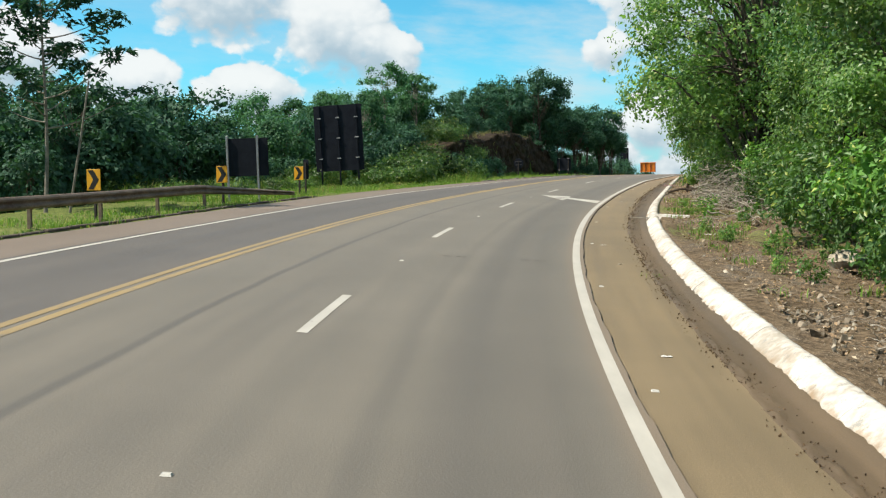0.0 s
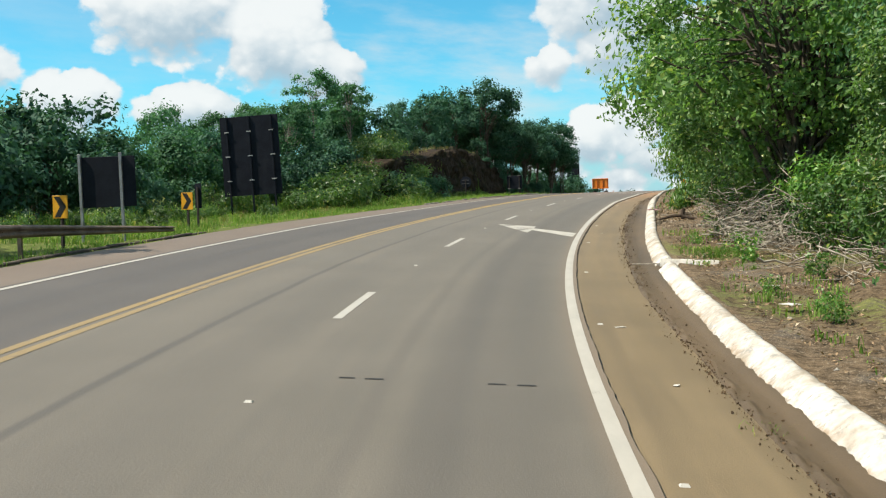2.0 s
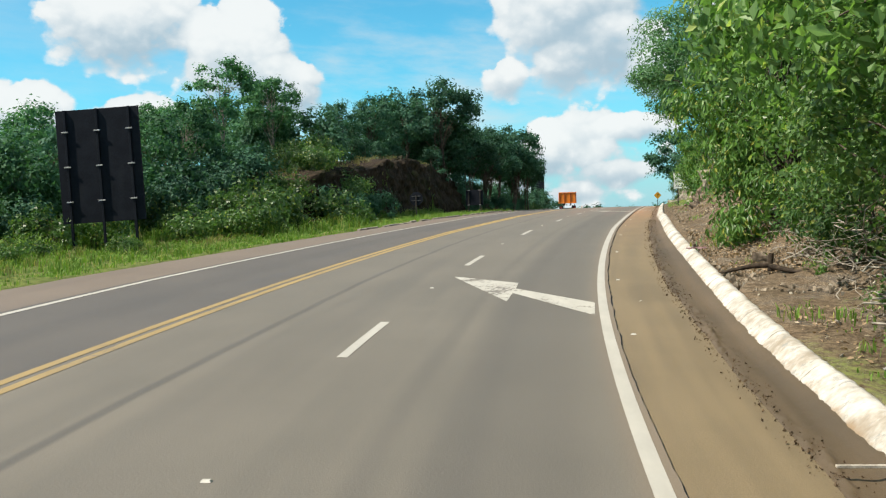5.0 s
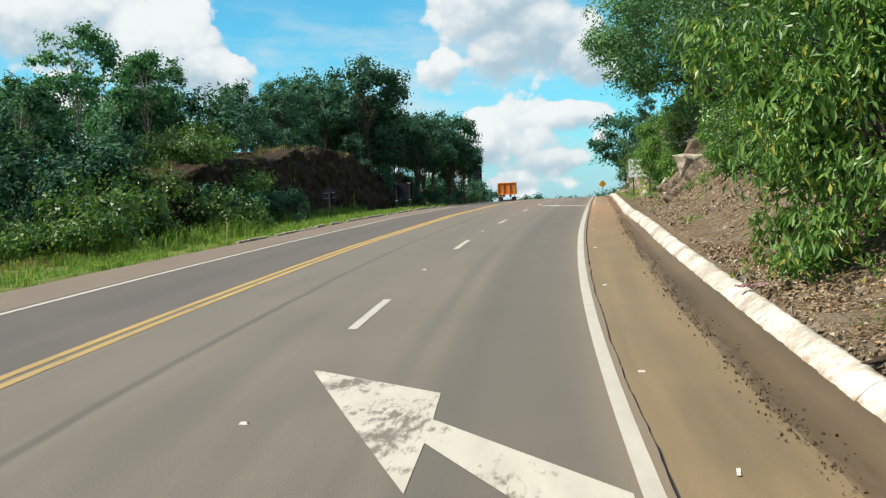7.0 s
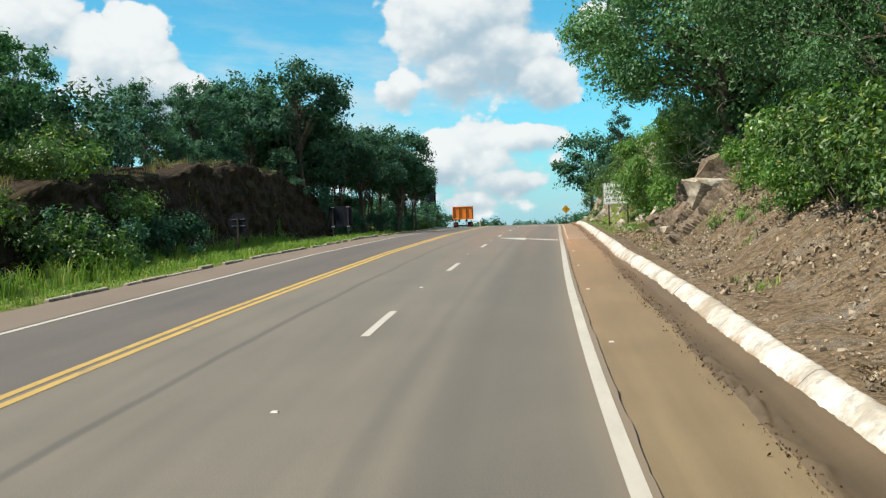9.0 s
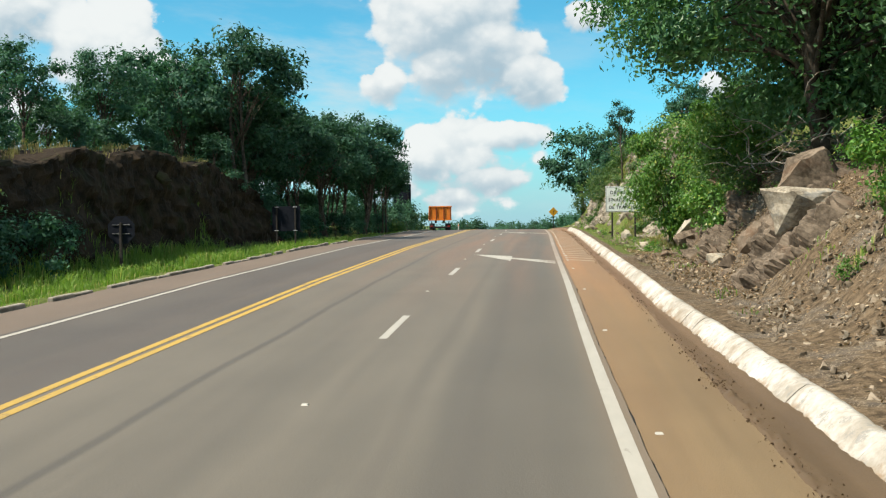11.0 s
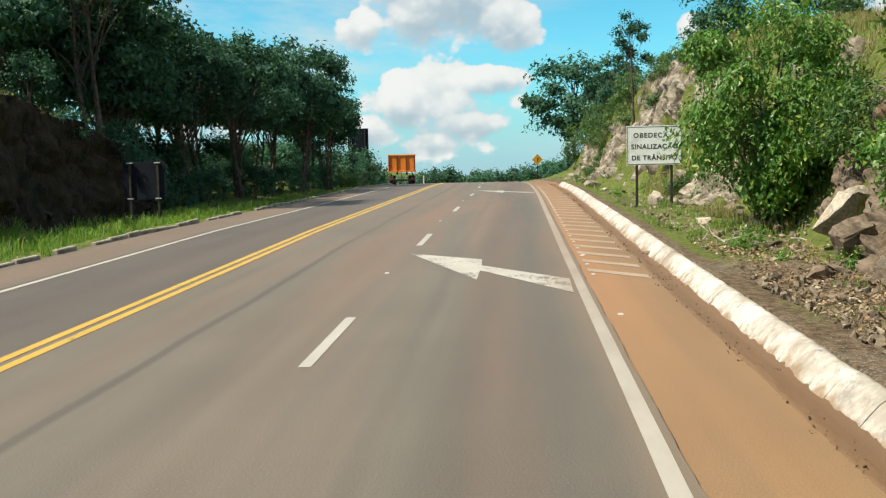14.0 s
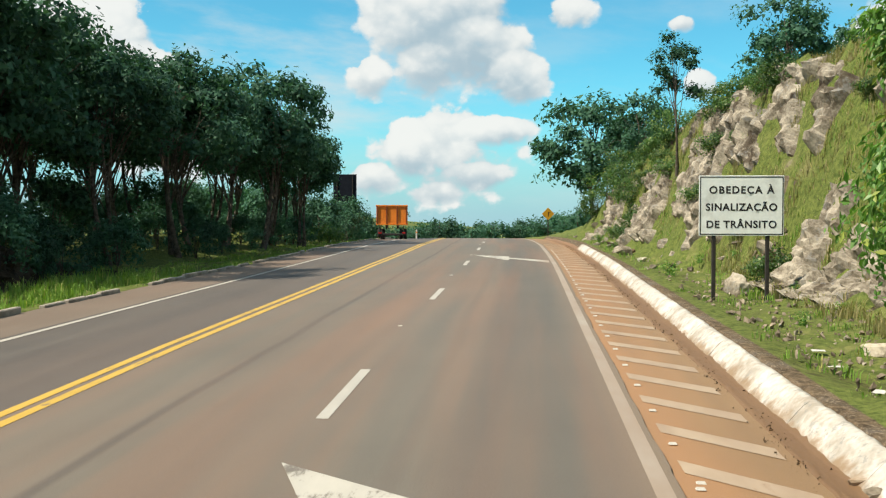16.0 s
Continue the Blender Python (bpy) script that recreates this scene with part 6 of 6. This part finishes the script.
def bollard(s, l):
    ob = thing("marker_post", "short white marker post beside the parked trailer", "marker post", m=site(s, l, -0.02))
    part("post", rod(bmesh.new(), (0, 0, 0), (0, 0, 0.75), 0.07, 0.06, 10), PAPER, ob)
    part("band", rod(bmesh.new(), (0, 0, 0.5), (0, 0, 0.6), 0.069, 0.069, 10), ORANGE, ob, "orange band")


bollard(171.0, -6.9)


def stud(s, l, h, mesh_from=[]):
    """A raised road stud: a low chamfered block."""
    if not mesh_from:
        bm = bmesh.new()
        made = bmesh.ops.create_cube(bm, size=1.0)["verts"]
        bmesh.ops.scale(bm, vec=(0.085, 0.06, 0.017), verts=made)
        for v in made:
            if v.co.z > 0:
                v.co.x *= 0.72
                v.co.y *= 0.55
        ob = part("road_stud", bm, STUD)
        mesh_from.append(ob.data)
    else:
        ob = new("road_stud", mesh_from[0])
    ob.matrix_basis = along(s, l, 0.2, h + 0.011)
    return tagged(ob, "small pale raised road stud", "road stud", "road studs")


for k in range(-1, 12):
    stud(11.9 + 12.63 * k, -1.72, 0.0)
for k in range(-2, 11):
    stud(30.1 + 7.33 * k - (0.4 if k == 1 else 0), 2.07, -0.035)
for k in range(30):
    stud(100.2 + 1.5 * k, 2.03, -0.028)


def scrap(s, l, w, d, turn, seed):
    """A crumpled bit of litter."""
    rng = np.random.default_rng(seed)
    xs, ys = np.linspace(-w / 2, w / 2, 4), np.linspace(-d / 2, d / 2, 4)
    pts = np.array([[(x, y, 0.004 + abs(rng.normal(0, 0.005))) for y in ys] for x in xs]).reshape(-1, 3)
    idx = np.arange(16).reshape(4, 4)
    faces = np.stack([idx[:-1, :-1], idx[1:, :-1], idx[1:, 1:], idx[:-1, 1:]], -1).reshape(-1, 4)
    ob = fill("litter_scrap", pts, faces, PAPER)
    ob.modifiers.new("thick", "SOLIDIFY").thickness = 0.004
    ob.matrix_basis = site(s, l, -0.033 if 1.9 < l < 3.1 else (float(hill(s, l)) + 0.03 if l > 4 else 0.0), turn)
    return tagged(ob, "small crumpled scrap of pale litter", "litter", "litter")


for k, (s, l, w, d, turn) in enumerate([(29.9, 2.35, 0.16, 0.05, 20), (26.2, 2.6, 0.10, 0.06, 70), (17.2, 2.45, 0.12, 0.07, 10), (48.6, 2.4, 0.2, 0.03, 80), (33.0, 5.2, 0.22, 0.16, 30), (30.8, 5.0, 0.3, 0.2, 120), (91.5, 4.9, 0.3, 0.12, 40), (106.8, 4.75, 0.24, 0.14, 60), (108.6, 4.8, 0.2, 0.1, 10), (110.4, 5.1, 0.2, 0.2, 80), (104.9, 5.3, 0.34, 0.2, 45)]):
    scrap(s, l, w, d, turn, 150 + k)

# a dead forked root on the verge, and a striped rag on the kerb
ROOT = material("dark_rotten_wood", ((0.018, 0.014, 0.011), (0.07, 0.052, 0.038)), 7.0, 0.95, 0.8, 30.0, spec=0.1)


def dead_root(s, l):
    ob = thing("dead_root", "dark forked dead root lying on mossy verge", "dead wood", m=spot(s, l, -35))
    for k, way in enumerate(([(0, 0, 0.22), (-0.35, -0.1, 0.2), (-0.8, -0.15, 0.1), (-1.1, -0.3, 0.02)], [(0, 0, 0.2), (0.4, -0.15, 0.14), (0.9, -0.3, 0.08), (1.3, -0.55, 0.03)], [(0.02, 0, 0.1), (0.0, 0.03, 0.3), (0.02, 0.05, 0.46)])):
        pts = np.array(way, float)
        v, f = tube(pts, np.array([0.06, 0.05, 0.035, 0.012])[:len(pts)] if k < 2 else np.array([0.07, 0.06, 0.055]), 8)
        fill("root_arm" if k < 2 else "stump", v, f, ROOT, ob, flat=False)


dead_root(50.8, 5.1)
RAG = material("striped_rag_cloth", ((0.035, 0.012, 0.016), (0.42, 0.26, 0.26)), 9.0, 0.95, 0.4)


def rag(s, l):
    rng = np.random.default_rng(171)
    xs, ys = np.linspace(-0.26, 0.26, 12), np.linspace(-0.09, 0.09, 6)
    pts = np.array([[(x, y * (1.1 - 2 * abs(x)), 0.05 + 0.035 * math.cos(y * 14) + rng.normal(0, 0.012)) for y in ys] for x in xs]).reshape(-1, 3)
    idx = np.arange(72).reshape(12, 6)
    faces = np.stack([idx[:-1, :-1], idx[1:, :-1], idx[1:, 1:], idx[:-1, 1:]], -1).reshape(-1, 4)
    ob = fill("rag", pts, faces, RAG)
    ob.modifiers.new("thick", "SOLIDIFY").thickness = 0.012
    ob.matrix_basis = site(s, l, 0.275, 15)
    tagged(ob, "crumpled dark striped rag lying over the kerb", "rag")


rag(56.3, 4.12)

# a pale lath lies across the drain
lath = thing("lath", "thin pale wooden lath lying across the drain", "stick", m=site(37.9, 3.85, 0.12, 0))
part("lath", box(bmesh.new(), (1.5, 0.04, 0.025), (0, 0, 0), 0.004), DEADWOOD, lath)

# ------------------------------------------------------------------ kerbs, piece by piece
build_kerb()


def far_kerb():
    base = thing("far_kerb", "low pale weathered concrete kerb along the verge", "kerb")
    base["kind"] = "structure"
    rng = np.random.default_rng(160)
    sample = part("kerb_stone", box(bmesh.new(), (0.15, 1.0, 0.28), (0, 0, 0), 0.02), CONCRETE, base)
    me = sample.data
    bpy.data.objects.remove(sample)
    s = 74.0
    while s < 185:
        ln = rng.uniform(0.9, 1.1)
        if rng.random() < 0.93:
            ob = new("kerb_stone", me)
            ob.parent = base
            ob.matrix_basis = along(s, -10.02 + rng.normal(0, 0.02), 1.0, (-0.055 if s > 104 else -0.085) + rng.normal(0, 0.02), rng.normal(0, 1.2)) @ Matrix.Diagonal((1, ln - 0.02, 1, 1))
        s += ln
    dark = me.copy()
    dark.materials[0] = material("dark_brown_concrete", ((0.035, 0.028, 0.022), (0.10, 0.08, 0.06)), 3.0, 0.9, 0.5, 20.0)
    for s in np.arange(-14, 46, 1.0):
        ob = new("kerb_stone", dark)
        ob.parent = base
        ob.matrix_basis = along(s, -10.30 + rng.normal(0, 0.015), 1.0, -0.11 + rng.normal(0, 0.01), rng.normal(0, 0.5)) @ Matrix.Diagonal((1, 0.98, 1, 1))


far_kerb()
